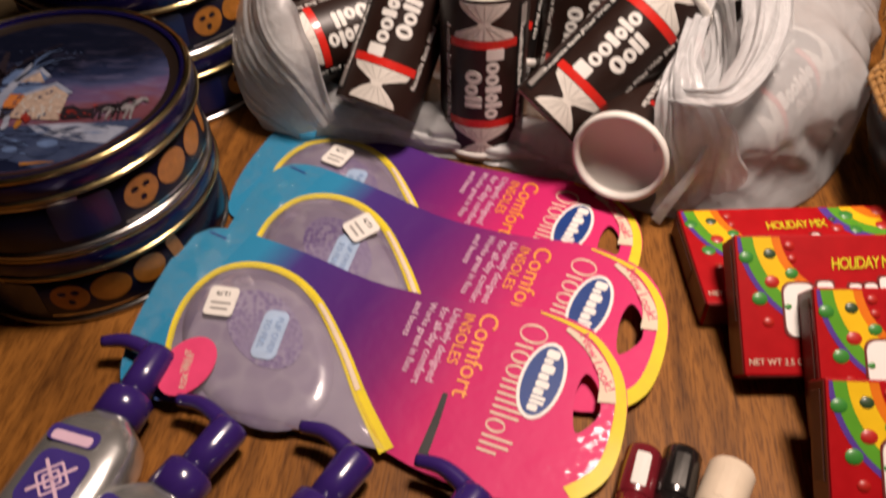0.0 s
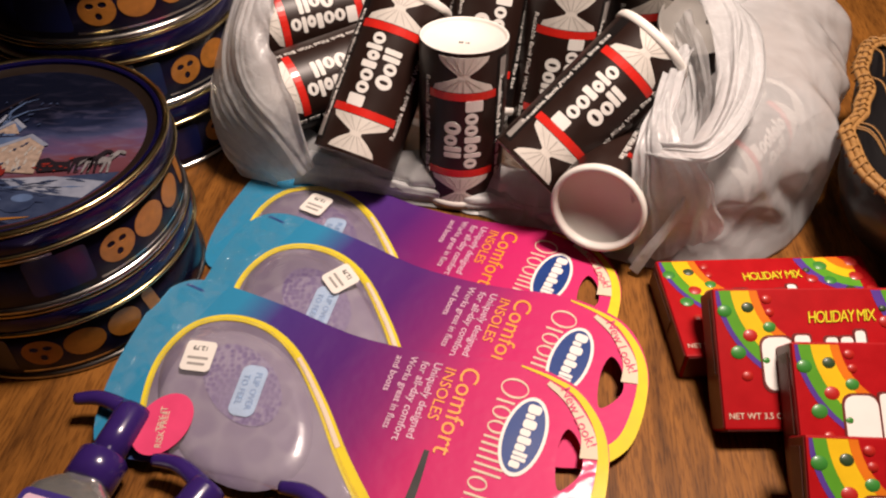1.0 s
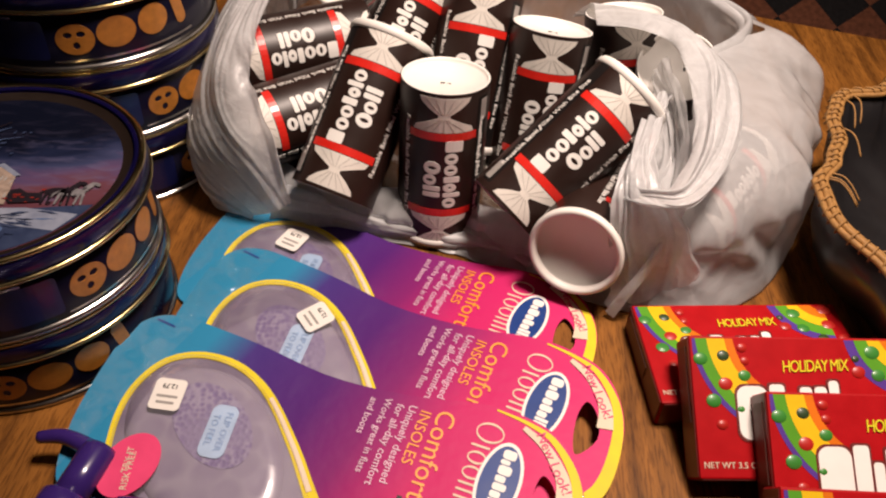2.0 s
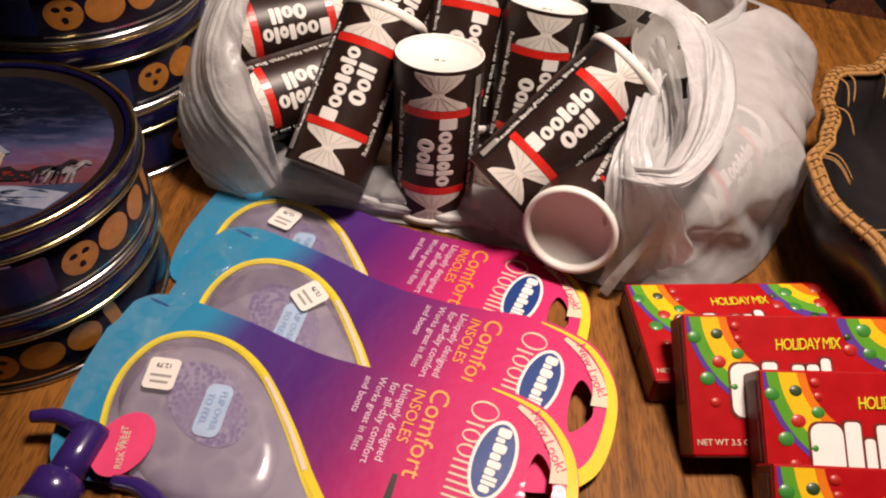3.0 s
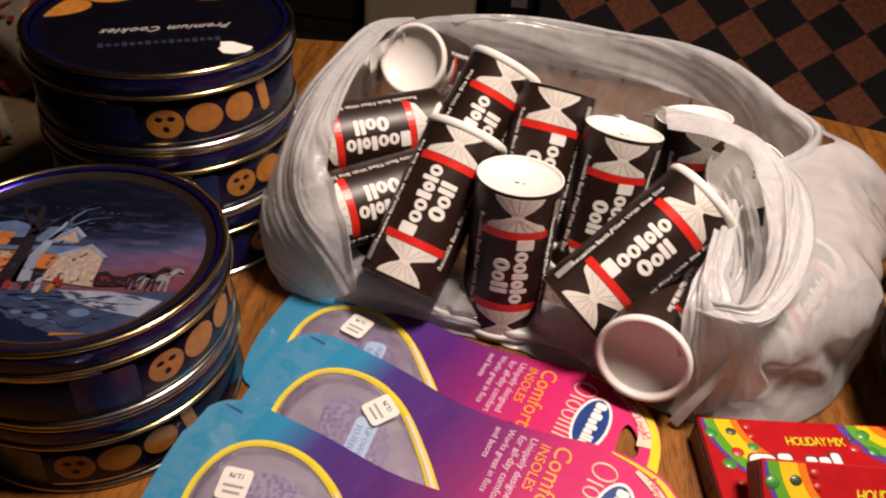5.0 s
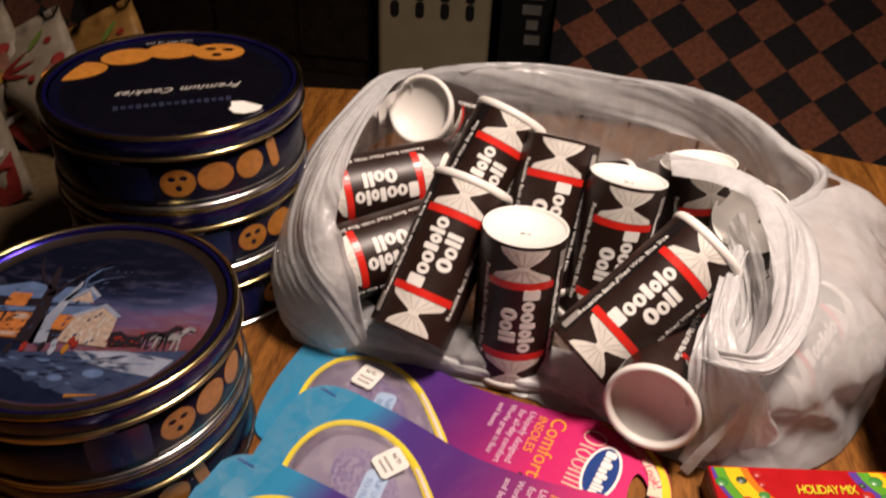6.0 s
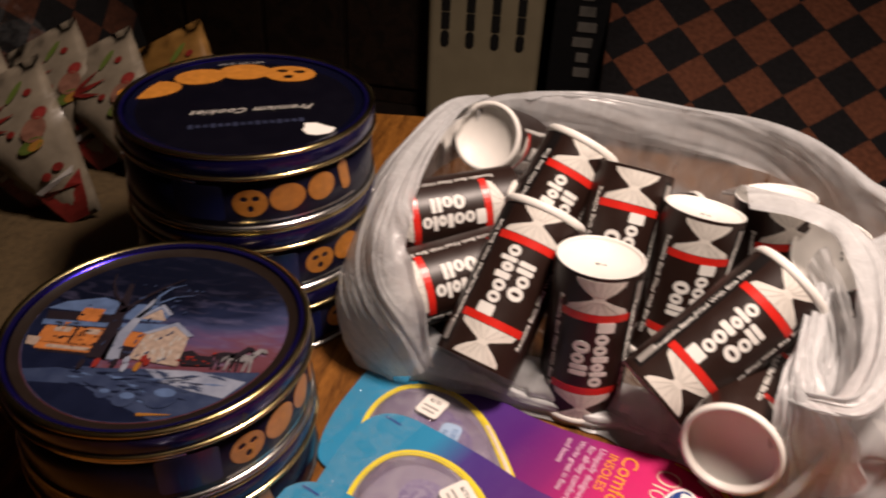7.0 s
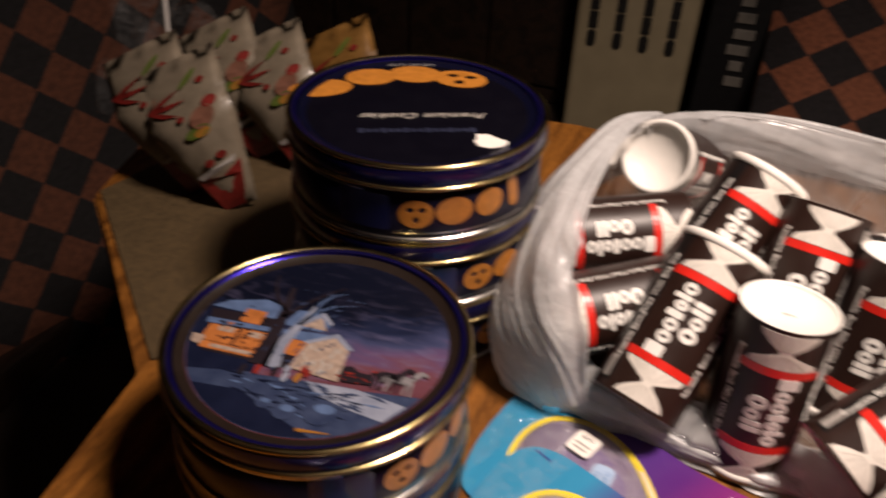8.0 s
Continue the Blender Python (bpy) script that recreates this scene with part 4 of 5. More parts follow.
# direction, floor radius, belly radius, mouth radius, mouth height
BAG_FORM = np.array([
    (0, 0.226, 0.254, 0.160, 0.124), (7, 0.230, 0.264, 0.196, 0.124), (16, 0.218, 0.240, 0.190, 0.120), (30, 0.208, 0.224, 0.186, 0.122), (45, 0.208, 0.220, 0.196, 0.124), (68, 0.220, 0.232, 0.212, 0.118),
    (90, 0.220, 0.236, 0.220, 0.112), (120, 0.236, 0.252, 0.240, 0.118), (142, 0.235, 0.246, 0.232, 0.130), (156, 0.226, 0.238, 0.226, 0.124), (170, 0.225, 0.244, 0.236, 0.086),
    (184, 0.232, 0.250, 0.240, 0.062), (198, 0.234, 0.244, 0.232, 0.040), (208, 0.214, 0.220, 0.205, 0.030), (218, 0.190, 0.196, 0.178, 0.030), (232, 0.174, 0.168, 0.150, 0.036),
    (252, 0.154, 0.142, 0.120, 0.030), (275, 0.166, 0.152, 0.130, 0.026), (293, 0.208, 0.190, 0.164, 0.048), (306, 0.240, 0.218, 0.172, 0.086), (319, 0.250, 0.240, 0.164, 0.106),
    (333, 0.250, 0.250, 0.144, 0.112), (346, 0.240, 0.252, 0.140, 0.124)])


def form(theta, col):
    d = np.concatenate([BAG_FORM[-3:, 0] - 360, BAG_FORM[:, 0], BAG_FORM[:3, 0] + 360])
    v = np.concatenate([BAG_FORM[-3:, col], BAG_FORM[:, col], BAG_FORM[:3, col]])
    i = int(np.searchsorted(d, theta) - 1)
    t = (theta - d[i]) / (d[i + 1] - d[i])
    m0, m1 = (v[i + 1] - v[i - 1]) / 2, (v[i + 2] - v[i]) / 2
    smooth = (2 * t ** 3 - 3 * t * t + 1) * v[i] + (t ** 3 - 2 * t * t + t) * m0 + (3 * t * t - 2 * t ** 3) * v[i + 1] + (t ** 3 - t * t) * m1
    return 0.55 * smooth + 0.45 * (v[i] + (v[i + 1] - v[i]) * t)


def bag_sheet(segs, rows):
    bm = bmesh.new()
    rings = []
    for j in range(rows + 1):
        v = j / rows
        ring = []
        for i in range(segs):
            th = 360 * i / segs
            r0, r1, r2, hh = (form(th, k) for k in (1, 2, 3, 4))
            if v < 0.55:
                s = v / 0.55
                r, z = r0 + (r1 - r0) * math.sin(s * math.pi / 2), 0.0015 + hh * 0.55 * s
            else:
                s = (v - 0.55) / 0.45
                r, z = r1 + (r2 - r1) * s * s * (1.6 - 0.6 * s), hh * (0.55 + 0.45 * math.sin(s * math.pi / 2))
            a = radians(th)
            q = Vector((math.cos(a) * 3.2, math.sin(a) * 3.2, v * 1.4))
            tall = lambda f, k: noise.noise(Vector((math.cos(a) * f, math.sin(a) * f, v * k)))
            flat = 1 - 0.75 * max(0.0, math.cos(a + radians(22)))
            fold = tall(4.0, 1.2) * 0.009 * flat - abs(tall(7.0, 2.4)) * 0.009 + (tall(19, 1.6) * 0.0035 + tall(48, 1.2) * 0.0016) * flat
            fold *= 0.25 + 0.75 * math.sin(min(1, v * 1.5) * math.pi / 2)
            at = Vector((r * math.cos(a), r * math.sin(a), z))
            side = max(0.0, math.cos(a + radians(22))) * min(1, v * 3)
            lean = Vector((at.x * 9 + at.z * 4, at.y * 9, at.z * 5)) + noise.noise_vector(at * 9) * 0.3
            d1 = noise.voronoi(lean)[0]
            d2 = noise.voronoi(lean * 2.3 + Vector((4, 1, 0)))[0]
            fold += side * (0.004 - min(0.55, d1[1] - d1[0]) * 0.016 - min(0.5, d2[1] - d2[0]) * 0.007)
            r += fold
            z += noise.noise(Vector((math.cos(a) * 4, math.sin(a) * 4, 7 + v))) * 0.006 * v * min(1, hh / 0.08)
            ring.append(bm.verts.new((r * math.cos(a), r * math.sin(a), max(0.001, z))))
        rings.append(ring)
    for k in (0.85, 0.6, 0.3, 0.02):
        rings.insert(0, [bm.verts.new((v.co.x * k, v.co.y * k, 0.0012 + 0.0016 * abs(noise.noise(Vector((v.co.x * 40 * k, v.co.y * 40 * k, 3)))))) for v in rings[-rows - 1]])
    for a, b in zip(rings, rings[1:]):
        for i in range(segs):
            bm.faces.new((a[i], a[(i + 1) % segs], b[(i + 1) % segs], b[i])).smooth = True
    return bm


part("bag_body", bag_sheet(460, 56), BAG, bag, "thin translucent film with soft folds")


def ribbon(path, width, twist, n=60, across=9, crumple=0.006, seed=0.0):
    """A gathered strip of film along a path."""
    pts = spline(path, n)
    bm = bmesh.new()
    rows = []
    for i, p in enumerate(pts):
        d = (pts[min(i + 1, n - 1)] - pts[max(i - 1, 0)]).normalized()
        side = d.cross(Vector((0, 0, 1))).normalized()
        a = radians(twist[0] + (twist[1] - twist[0]) * i / (n - 1))
        up = side.cross(d)
        ax = side * math.cos(a) + up * math.sin(a)
        nn = d.cross(ax)
        w = width(i / (n - 1)) if callable(width) else width
        row = []
        for k in range(across):
            s = k / (across - 1) - 0.5
            f = noise.noise(Vector((s * 14, i * 0.09, seed))) * crumple + noise.noise(Vector((s * 5, i * 0.03, seed + 9))) * crumple
            row.append(bm.verts.new(p + ax * (s * w) + nn * (f + crumple * 1.2 * math.cos(s * 9 + seed))))
        rows.append(row)
    for a, b in zip(rows, rows[1:]):
        for k in range(across - 1):
            bm.faces.new((a[k], a[k + 1], b[k + 1], b[k])).smooth = True
    return bm


def drape(lines, n, across, pleat, count, seed):
    """Film hung over several lines laid side by side, with long pleats that run along them."""
    bag_at = Vector((0.09, 0.62, 0))
    runs = [spline([Vector(p) - bag_at for p in line], n) for line in lines]
    cols = [spline([r[i] for r in runs], across) for i in range(n)]
    bm = bmesh.new()
    grid = []
    for i, col in enumerate(cols):
        u = i / (n - 1)
        along = cols[min(i + 1, n - 1)][across // 2] - cols[max(i - 1, 0)][across // 2]
        row = []
        for k, p in enumerate(col):
            w = k / (across - 1)
            nn = along.cross(col[min(k + 1, across - 1)] - col[max(k - 1, 0)]).normalized()
            bend = w * count + 1.6 * noise.noise(Vector((w * 3, u * 2.2, seed)))
            sharp = lambda a, b, k: 0.5 - 2 * abs(noise.noise(Vector((a, b, seed + k))))
            f = 1.3 * sharp(bend * 0.9, u * 1.4, 5) + 1.4 * noise.noise(Vector((w * 2.5, u * 3.0, seed + 11)))
            f += 0.7 * sharp(bend * 2.3 + u, u * 2.2, 17) + 0.3 * sharp(bend * 5 - u, u * 3, 23)
            stray = (w - 0.5) * 2
            p = p + (col[-1] - col[0]) * (0.10 * stray * noise.noise(Vector((stray * 2, u * 9, seed + 31))))
            row.append(bm.verts.new(p + nn * (f * pleat)))
        grid.append(row)
    for a, b in zip(grid, grid[1:]):
        for k in range(across - 1):
            bm.faces.new((a[k], a[k + 1], b[k + 1], b[k])).smooth = True
    return bm


# gathered side: from the mouth's edge over the crest to the outside and the table
EDGE = [(-0.085, 0.776, 0.124), (-0.105, 0.722, 0.138), (-0.114, 0.639, 0.136), (-0.114, 0.569, 0.132), (-0.110, 0.535, 0.128), (-0.106, 0.512, 0.118), (-0.096, 0.497, 0.098), (-0.086, 0.488, 0.068), (-0.079, 0.488, 0.026)]
CREST = [(-0.088, 0.780, 0.127), (-0.116, 0.726, 0.139), (-0.136, 0.650, 0.136), (-0.143, 0.590, 0.130), (-0.144, 0.550, 0.121), (-0.138, 0.516, 0.106), (-0.124, 0.492, 0.083), (-0.106, 0.482, 0.052), (-0.092, 0.484, 0.018)]
OUTSIDE = [(-0.095, 0.786, 0.120), (-0.128, 0.730, 0.130), (-0.152, 0.672, 0.112), (-0.168, 0.636, 0.096), (-0.174, 0.598, 0.078), (-0.176, 0.556, 0.062), (-0.164, 0.510, 0.048), (-0.140, 0.492, 0.026), (-0.112, 0.486, 0.008)]
FOOT = [(-0.096, 0.786, 0.060), (-0.132, 0.735, 0.060), (-0.150, 0.680, 0.030), (-0.158, 0.640, 0.010), (-0.162, 0.600, 0.004), (-0.162, 0.562, 0.003), (-0.152, 0.516, 0.003), (-0.130, 0.496, 0.003), (-0.106, 0.489, 0.003)]
part("gathered_side", drape([EDGE, CREST, OUTSIDE, FOOT], 120, 110, 0.0016, 8, 2.0), BAG_THICK, bag, "gathered pleats of white film")
# folded rim along the back of the mouth
RIM = [[(0.09 + (form(th, 3) + dr) * math.cos(radians(th)), 0.62 + (form(th, 3) + dr) * math.sin(radians(th)), form(th, 4) + dz) for th in range(146, -12, -12)] for dr, dz in ((0.010, -0.030), (0.007, -0.006), (0.0, 0.004), (-0.008, -0.006), (-0.006, -0.044))]
part("rim_fold", drape(RIM, 130, 60, 0.0030, 2, 12.0), BAG, bag, "soft folded rim of white film")
# film laid along the front of the mouth
FRONT_TOP = [(-0.090, 0.496, 0.030), (-0.040, 0.494, 0.022), (0.020, 0.484, 0.016), (0.075, 0.478, 0.014), (0.108, 0.464, 0.012)]
FRONT_LOW = [(-0.100, 0.489, 0.003), (-0.045, 0.490, 0.002), (0.018, 0.479, 0.002), (0.078, 0.473, 0.002), (0.110, 0.461, 0.002)]
FRONT_IN = [(x + 0.004, y + 0.050, 0.008) for x, y, z in FRONT_TOP]
part("front_fold", drape([FRONT_IN, FRONT_TOP, FRONT_LOW], 90, 40, 0.0018, 3, 6.0), BAG_THICK, bag, "low front fold of white film")
# handle loop lying over the closed corner
LOOP_OUT = [(0.140, 0.664, 0.124), (0.176, 0.640, 0.132), (0.212, 0.618, 0.134), (0.236, 0.566, 0.132), (0.234, 0.506, 0.126), (0.224, 0.462, 0.116), (0.199, 0.428, 0.106), (0.176, 0.431, 0.101), (0.160, 0.442, 0.096)]
LOOP_TOP = [(0.144, 0.644, 0.135), (0.176, 0.622, 0.141), (0.206, 0.596, 0.143), (0.222, 0.554, 0.140), (0.221, 0.505, 0.134), (0.214, 0.467, 0.124), (0.196, 0.435, 0.112), (0.175, 0.436, 0.106), (0.160, 0.445, 0.099)]
LOOP_IN = [(0.146, 0.624, 0.128), (0.174, 0.604, 0.136), (0.198, 0.586, 0.136), (0.208, 0.548, 0.132), (0.207, 0.505, 0.126), (0.203, 0.472, 0.116), (0.190, 0.444, 0.107), (0.176, 0.442, 0.102), (0.161, 0.449, 0.096)]
def skirt(line, out, drop):
    """The loop's outer edge moved outward and down, to meet the bag's side."""
    done = []
    for i, (x, y, z) in enumerate(line):
        d = Vector((x - 0.170, y - 0.545)).normalized()
        k = max(0.12, 1 - i / 6)
        done.append((x + d.x * out * k, y + d.y * out * k, z - drop * k))
    return done


part("handle", drape([skirt(LOOP_OUT, 0.024, 0.020), LOOP_OUT, LOOP_TOP, LOOP_IN], 120, 64, 0.0022, 4, 3.0), BAG_THICK, bag, "gathered white film handle")
# sheet that comes off the handle and runs down past the mouth
SHEET_HOLE = [(0.204, 0.560, 0.110), (0.190, 0.510, 0.118), (0.181, 0.470, 0.112), (0.184, 0.444, 0.104), (0.206, 0.432, 0.078), (0.222, 0.436, 0.030)]
SHEET_MID = [(0.196, 0.562, 0.104), (0.180, 0.506, 0.118), (0.168, 0.462, 0.112), (0.168, 0.436, 0.098), (0.180, 0.430, 0.064), (0.192, 0.430, 0.014)]
SHEET_EDGE = [(0.190, 0.560, 0.096), (0.172, 0.502, 0.112), (0.156, 0.456, 0.104), (0.152, 0.436, 0.088), (0.158, 0.432, 0.052), (0.167, 0.432, 0.008)]
INNER = [[(x, y, z - 0.012) for x, y, z in LOOP_IN[2:]], [(x - 0.006, y + 0.004, z - 0.034) for x, y, z in LOOP_IN[2:]], [(x, y, z - 0.020) for x, y, z in SHEET_HOLE[:4]]]
part("inner_film", drape(INNER, 60, 36, 0.0028, 2, 15.0), BAG, bag, "soft film inside the handle loop")
part("handle_fold", drape([SHEET_HOLE, SHEET_MID, SHEET_EDGE], 90, 50, 0.0028, 2, 8.0), BAG_THICK, bag, "crumpled film below the handle")
part("handle_fold", ribbon([(0.116, -0.160, 0.104), (0.102, -0.180, 0.072), (0.087, -0.193, 0.036), (0.074, -0.196, 0.005)], 0.013, (20, -10), 40, 11, 0.0024, 5.0), BAG_THICK, bag, "twisted strip of film")

# ---------------------------------------------------------------- insole packages
CARD = [(0.008, -0.044), (0.001, -0.015), (0.000, 0.018), (0.003, 0.050), (0.014, 0.0665), (0.032, 0.0715), (0.056, 0.0690), (0.092, 0.0630), (0.140, 0.0525), (0.190, 0.0515), (0.236, 0.0570), (0.262, 0.0550), (0.285, 0.0460), (0.300, 0.0260), (0.306, 0.000), (0.301, -0.035), (0.280, -0.058), (0.240, -0.065), (0.200, -0.060), (0.160, -0.050), (0.100, -0.049), (0.045, -0.056), (0.020, -0.056)]
ARC = [(0.062, -0.054), (0.038, -0.040), (0.027, -0.012), (0.026, 0.014), (0.036, 0.036), (0.056, 0.0465), (0.082, 0.0450), (0.107, 0.0310), (0.134, 0.002), (0.157, -0.028), (0.180, -0.054)]


def band(line, w0, w1, z):
    """A flat printed stripe along a curve, w0 to w1 wide."""
    bm = bmesh.new()
    n = len(line)
    rows = []
    for i, p in enumerate(line):
        d = (line[min(i + 1, n - 1)] - line[max(i - 1, 0)]).normalized()
        s = Vector((-d.y, d.x, 0))
        w = (w0 + (w1 - w0) * i / (n - 1)) / 2
        rows.append((bm.verts.new((p.x + s.x * w, p.y + s.y * w, z)), bm.verts.new((p.x - s.x * w, p.y - s.y * w, z)), bm.verts.new((p.x + s.x * w, p.y + s.y * w, z - 0.0002)), bm.verts.new((p.x - s.x * w, p.y - s.y * w, z - 0.0002))))
    for a, b in zip(rows, rows[1:]):
        bm.faces.new((a[1], b[1], b[0], a[0]))
        bm.faces.new((a[0], b[0], b[2], a[2]))
        bm.faces.new((a[3], b[3], b[1], a[1]))
    return bm


def insole_package(at, label, sticker, burst, price_turn):
    pk = thing("insole_package", label, "package", at, "overlapping insole packages")
    outline = [(p.x, p.y) for p in spline([(x, y, 0) for x, y in CARD], 90, True)]
    hole = [(p.x, p.y) for p in spline([(0.281, -0.018, 0), (0.291, -0.004, 0), (0.288, 0.012, 0), (0.280, 0.020, 0), (0.276, 0.008, 0), (0.277, -0.010, 0)], 24, True)]
    arc = spline([(x, y, 0) for x, y in ARC], 60)
    card = part("card", cutout([outline, hole], 0.0012), INSOLE_CARD, pk, "glossy card running from blue through purple to pink")
    part("window", prism([(p.x, p.y) for p in arc], 0.0007, 0.0010), GEL, pk, "clear window over a lilac gel insole")
    ins = part("gel_insole", lathe([(1, 0.0012), (0.96, 0.003), (0.8, 0.0045), (0.0001, 0.005)], 40, False), GEL, pk, "lilac gel insole")
    ins.matrix_basis = pose(0.083, -0.010, 0, 0, 0, -38) @ Matrix.Diagonal((0.062, 0.040, 1, 1))
    part("honeycomb", lathe([(1, 0.0052), (0.0001, 0.0056)], 32, False), GEL_DEEP, ins, "purple honeycomb gel pad", pose(-0.1, 0.25, 0) @ Matrix.Diagonal((0.52, 0.5, 1, 1)))
    # blister: a low clear dome inside the yellow line
    bm = bmesh.new()
    c = Vector((0.088, -0.008, 0))
    loops = []
    loop = arc + [Vector((0.150, -0.0555, 0)), Vector((0.110, -0.0545, 0)), Vector((0.085, -0.0555, 0))]
    for s, z in ((1.0, 0.0011), (0.97, 0.0048), (0.91, 0.0068), (0.75, 0.0078), (0.45, 0.0084), (0.02, 0.0086)):
        loops.append([bm.verts.new((c.x + (p.x - c.x) * s, c.y + (p.y - c.y) * s, z)) for p in loop])
    for a, b in zip(loops, loops[1:]):
        for i in range(len(a)):
            bm.faces.new((a[i], a[(i + 1) % len(a)], b[(i + 1) % len(a)], b[i])).smooth = True
    dome = part("blister", bm, BLISTER, pk, "clear plastic blister")
    dome.visible_shadow = False
    wrap = part("overwrap", prism([p for p in outline if p[0] < 0.046 and p[1] > -0.045], 0.0010, 0.0013), OVERWRAP, pk, "clear crinkled overwrap")
    wrap.visible_shadow = False
    part("yellow_line", band(arc[:40], 0.0035, 0.005, 0.0016), YELLOW, pk, "yellow outline stripe")
    part("yellow_line", band(arc[39:], 0.005, 0.009, 0.0016), YELLOW, pk, "yellow outline stripe")
    part("pale_line", band(arc[42:53], 0.0026, 0.0032, 0.0020), CREAM, pk)
    end = spline([(0.246, 0.0550, 0), (0.266, 0.0505, 0), (0.283, 0.0425, 0), (0.298, 0.022, 0), (0.3025, -0.005, 0), (0.298, -0.036, 0), (0.282, -0.054, 0)], 40)
    part("end_band", band(end, 0.001, 0.0100, 0.0010), YELLOW, pk, "yellow band round the hanging end")
    inner = spline([(0.264, 0.0470, 0), (0.279, 0.0370, 0), (0.291, 0.020, 0), (0.294, 0.004, 0)], 24)
    part("end_stripe", band(inner, 0.003, 0.0105, 0.0014), CREAM, pk)
    part("lettering", moved(words("New Look!", 0.0088), pose(0.2845, 0.0285, 0.0017, 0, 0, -58)), PINK_INK, pk)
    part("lettering", moved(words("Comfort", 0.0168), pose(0.214, 0.017, 0.0009, 0, 0, -95)), ORANGE_INK, pk, "orange lettering")
    part("lettering", moved(words("INSOLES", 0.0098), pose(0.2025, 0.0255, 0.0009, 0, 0, -95)), ORANGE_INK, pk, "orange lettering")
    for k, (line, dy) in enumerate((("Uniquely designed", 0.019), ("for all-day comfort", 0.017), ("Works great in flats", 0.021), ("and boots", 0.032))):
        part("lettering", moved(words(line, 0.0072 if k < 2 else 0.0063), pose(0.1935 - 0.0078 * k, dy, 0.0009, 0, 0, -95)), LILAC_INK, pk, "small pale lettering")
    # brand: thin upright strokes and an oval badge
    row = ((0.0135, 1.5, 1), (0.004, 1, 0), (0.0085, 1, 1), (0.0085, 1, 1), (0.003, 1, 0), (0.003, 1, 0), (0.003, 1, 0), (0.003, 1.5, 0), (0.003, 1.5, 0), (0.003, 1.5, 0), (0.0085, 1, 1), (0.003, 1.6, 0), (0.003, 1.5, 0), (0.003, 1.0, 0))
    strokes = []
    x = -0.046
    for w, k, hollow in row:
        h = 0.0115 * k
        if hollow:
            shape = [ellipse(w / 2, h / 2, 24), ellipse(w / 2 - 0.0014, h / 2 - 0.0007, 24)]
        else:
            shape = [rounded(0.0014, h, 0.0005, 2)]
        strokes.append(moved(cutout(shape, 0.0002), pose(x + w / 2, (h - 0.0115) / 2, 0)))
        x += w + 0.0014
    for stroke in strokes:
        part("brand_shape", moved(stroke, pose(0.238, 0.000, 0.0009, 0, 0, -96)), CREAM, pk, "thin pale brand shape")
    part("badge_rim", prism(ellipse(0.0260, 0.0130, 36, 0.2555, 0.0095, -98), 0.0008, 0.0012), WHITE_INK, pk, "white rim of the oval badge")
    part("badge", prism(ellipse(0.0235, 0.0110, 36, 0.2555, 0.0095, -98), 0.0012, 0.0015), LOGO_BLUE, pk, "blue oval brand badge")
    for shape in blob_row(((0.006, 1.3), (0.003, 0.9), (0.006, 1.3), (0.0042, 1), (0.0045, 1.3), (0.0042, 1), (0.0024, 1.4), (0.0024, 1.4), (0.0042, 1)), 0.0062, 0.0006):
        part("brand_shape", moved(shape, pose(0.2558, 0.0095, 0.0016, 0, 0, -98)), WHITE_INK, pk)
    part("toe_print", band(spline([(0.203, -0.012, 0), (0.202, -0.030, 0), (0.200, -0.052, 0)], 12), 0.003, 0.006, 0.0012), CAN_BLACK, pk, "small dark printed shoe heel")
    # price sticker on the blister and the pale blue note inside
    st = part("price_sticker", prism(rounded(0.019, 0.021, 0.003, 4), 0, 0.0003), STICKER, pk, "white price sticker", pose(sticker[0], sticker[1], 0.0086, 0, 0, price_turn))
    part("lettering", moved(words("12.79", 0.0044), pose(0, -0.0055, 0.0005)), CAN_BLACK, st)
    for k in range(2):
        part("print_bar", moved(prism(rounded(0.013 - 0.002 * k, 0.0016, 0.0004, 2), 0, 0.0002), pose(0, 0.0015 + 0.0042 * k, 0.0003)), GREY_INK, st)
    note = part("note", prism(rounded(0.016, 0.034, 0.005, 4), 0.0058, 0.0062), SKY_LABEL, pk, "pale blue note under the blister", pose(0.090, -0.002, 0, 0, 0, 3))
    part("lettering", moved(words("FLIP OVER", 0.0056), pose(0.003, 0, 0.0064, 0, 0, -90)), NOTE_INK, note)
    part("lettering", moved(words("TO FEEL", 0.0056), pose(-0.004, 0, 0.0064, 0, 0, -90)), NOTE_INK, note)
    part("print_bar", moved(prism(rounded(0.014, 0.0016, 0.0004, 2), 0, 0.0002), pose(0.024, 0.064, 0.0007, 0, 0, -12)), LOGO_BLUE, pk)
    if burst:
        bs = part("burst_sticker", prism(ellipse(0.0205, 0.0155, 32), 0, 0.0004), PINK_INK, pk, "pink oval offer sticker", pose(0.051, -0.035, 0.0088, 0, 0, 76))
        for k, w in enumerate(("TRY IT", "RISK FREE")):
            part("lettering", moved(words(w, 0.0054), pose(0.0020 - 0.0050 * k, 0.0022 - 0.0044 * k, 0.0006, 0, 0, 26)), CREAM, bs)
    return pk


insole_package(pose(-0.1447, 0.4536, 0.0035, 1.0, 0, -12.6), "pink and purple insole package lying flat against the bag", (0.068, 0.022), False, 170)
insole_package(pose(-0.1340, 0.3745, 0.0125, 7.0, 0, -13.0), "pink and purple insole package resting on the one behind it", (0.094, 0.022), False, 142)
insole_package(pose(-0.165, 0.295, 0.0165, 8.0, 0.6, -8.5), "pink and purple insole package with a round offer sticker, on top", (0.052, 0.012), True, 186)

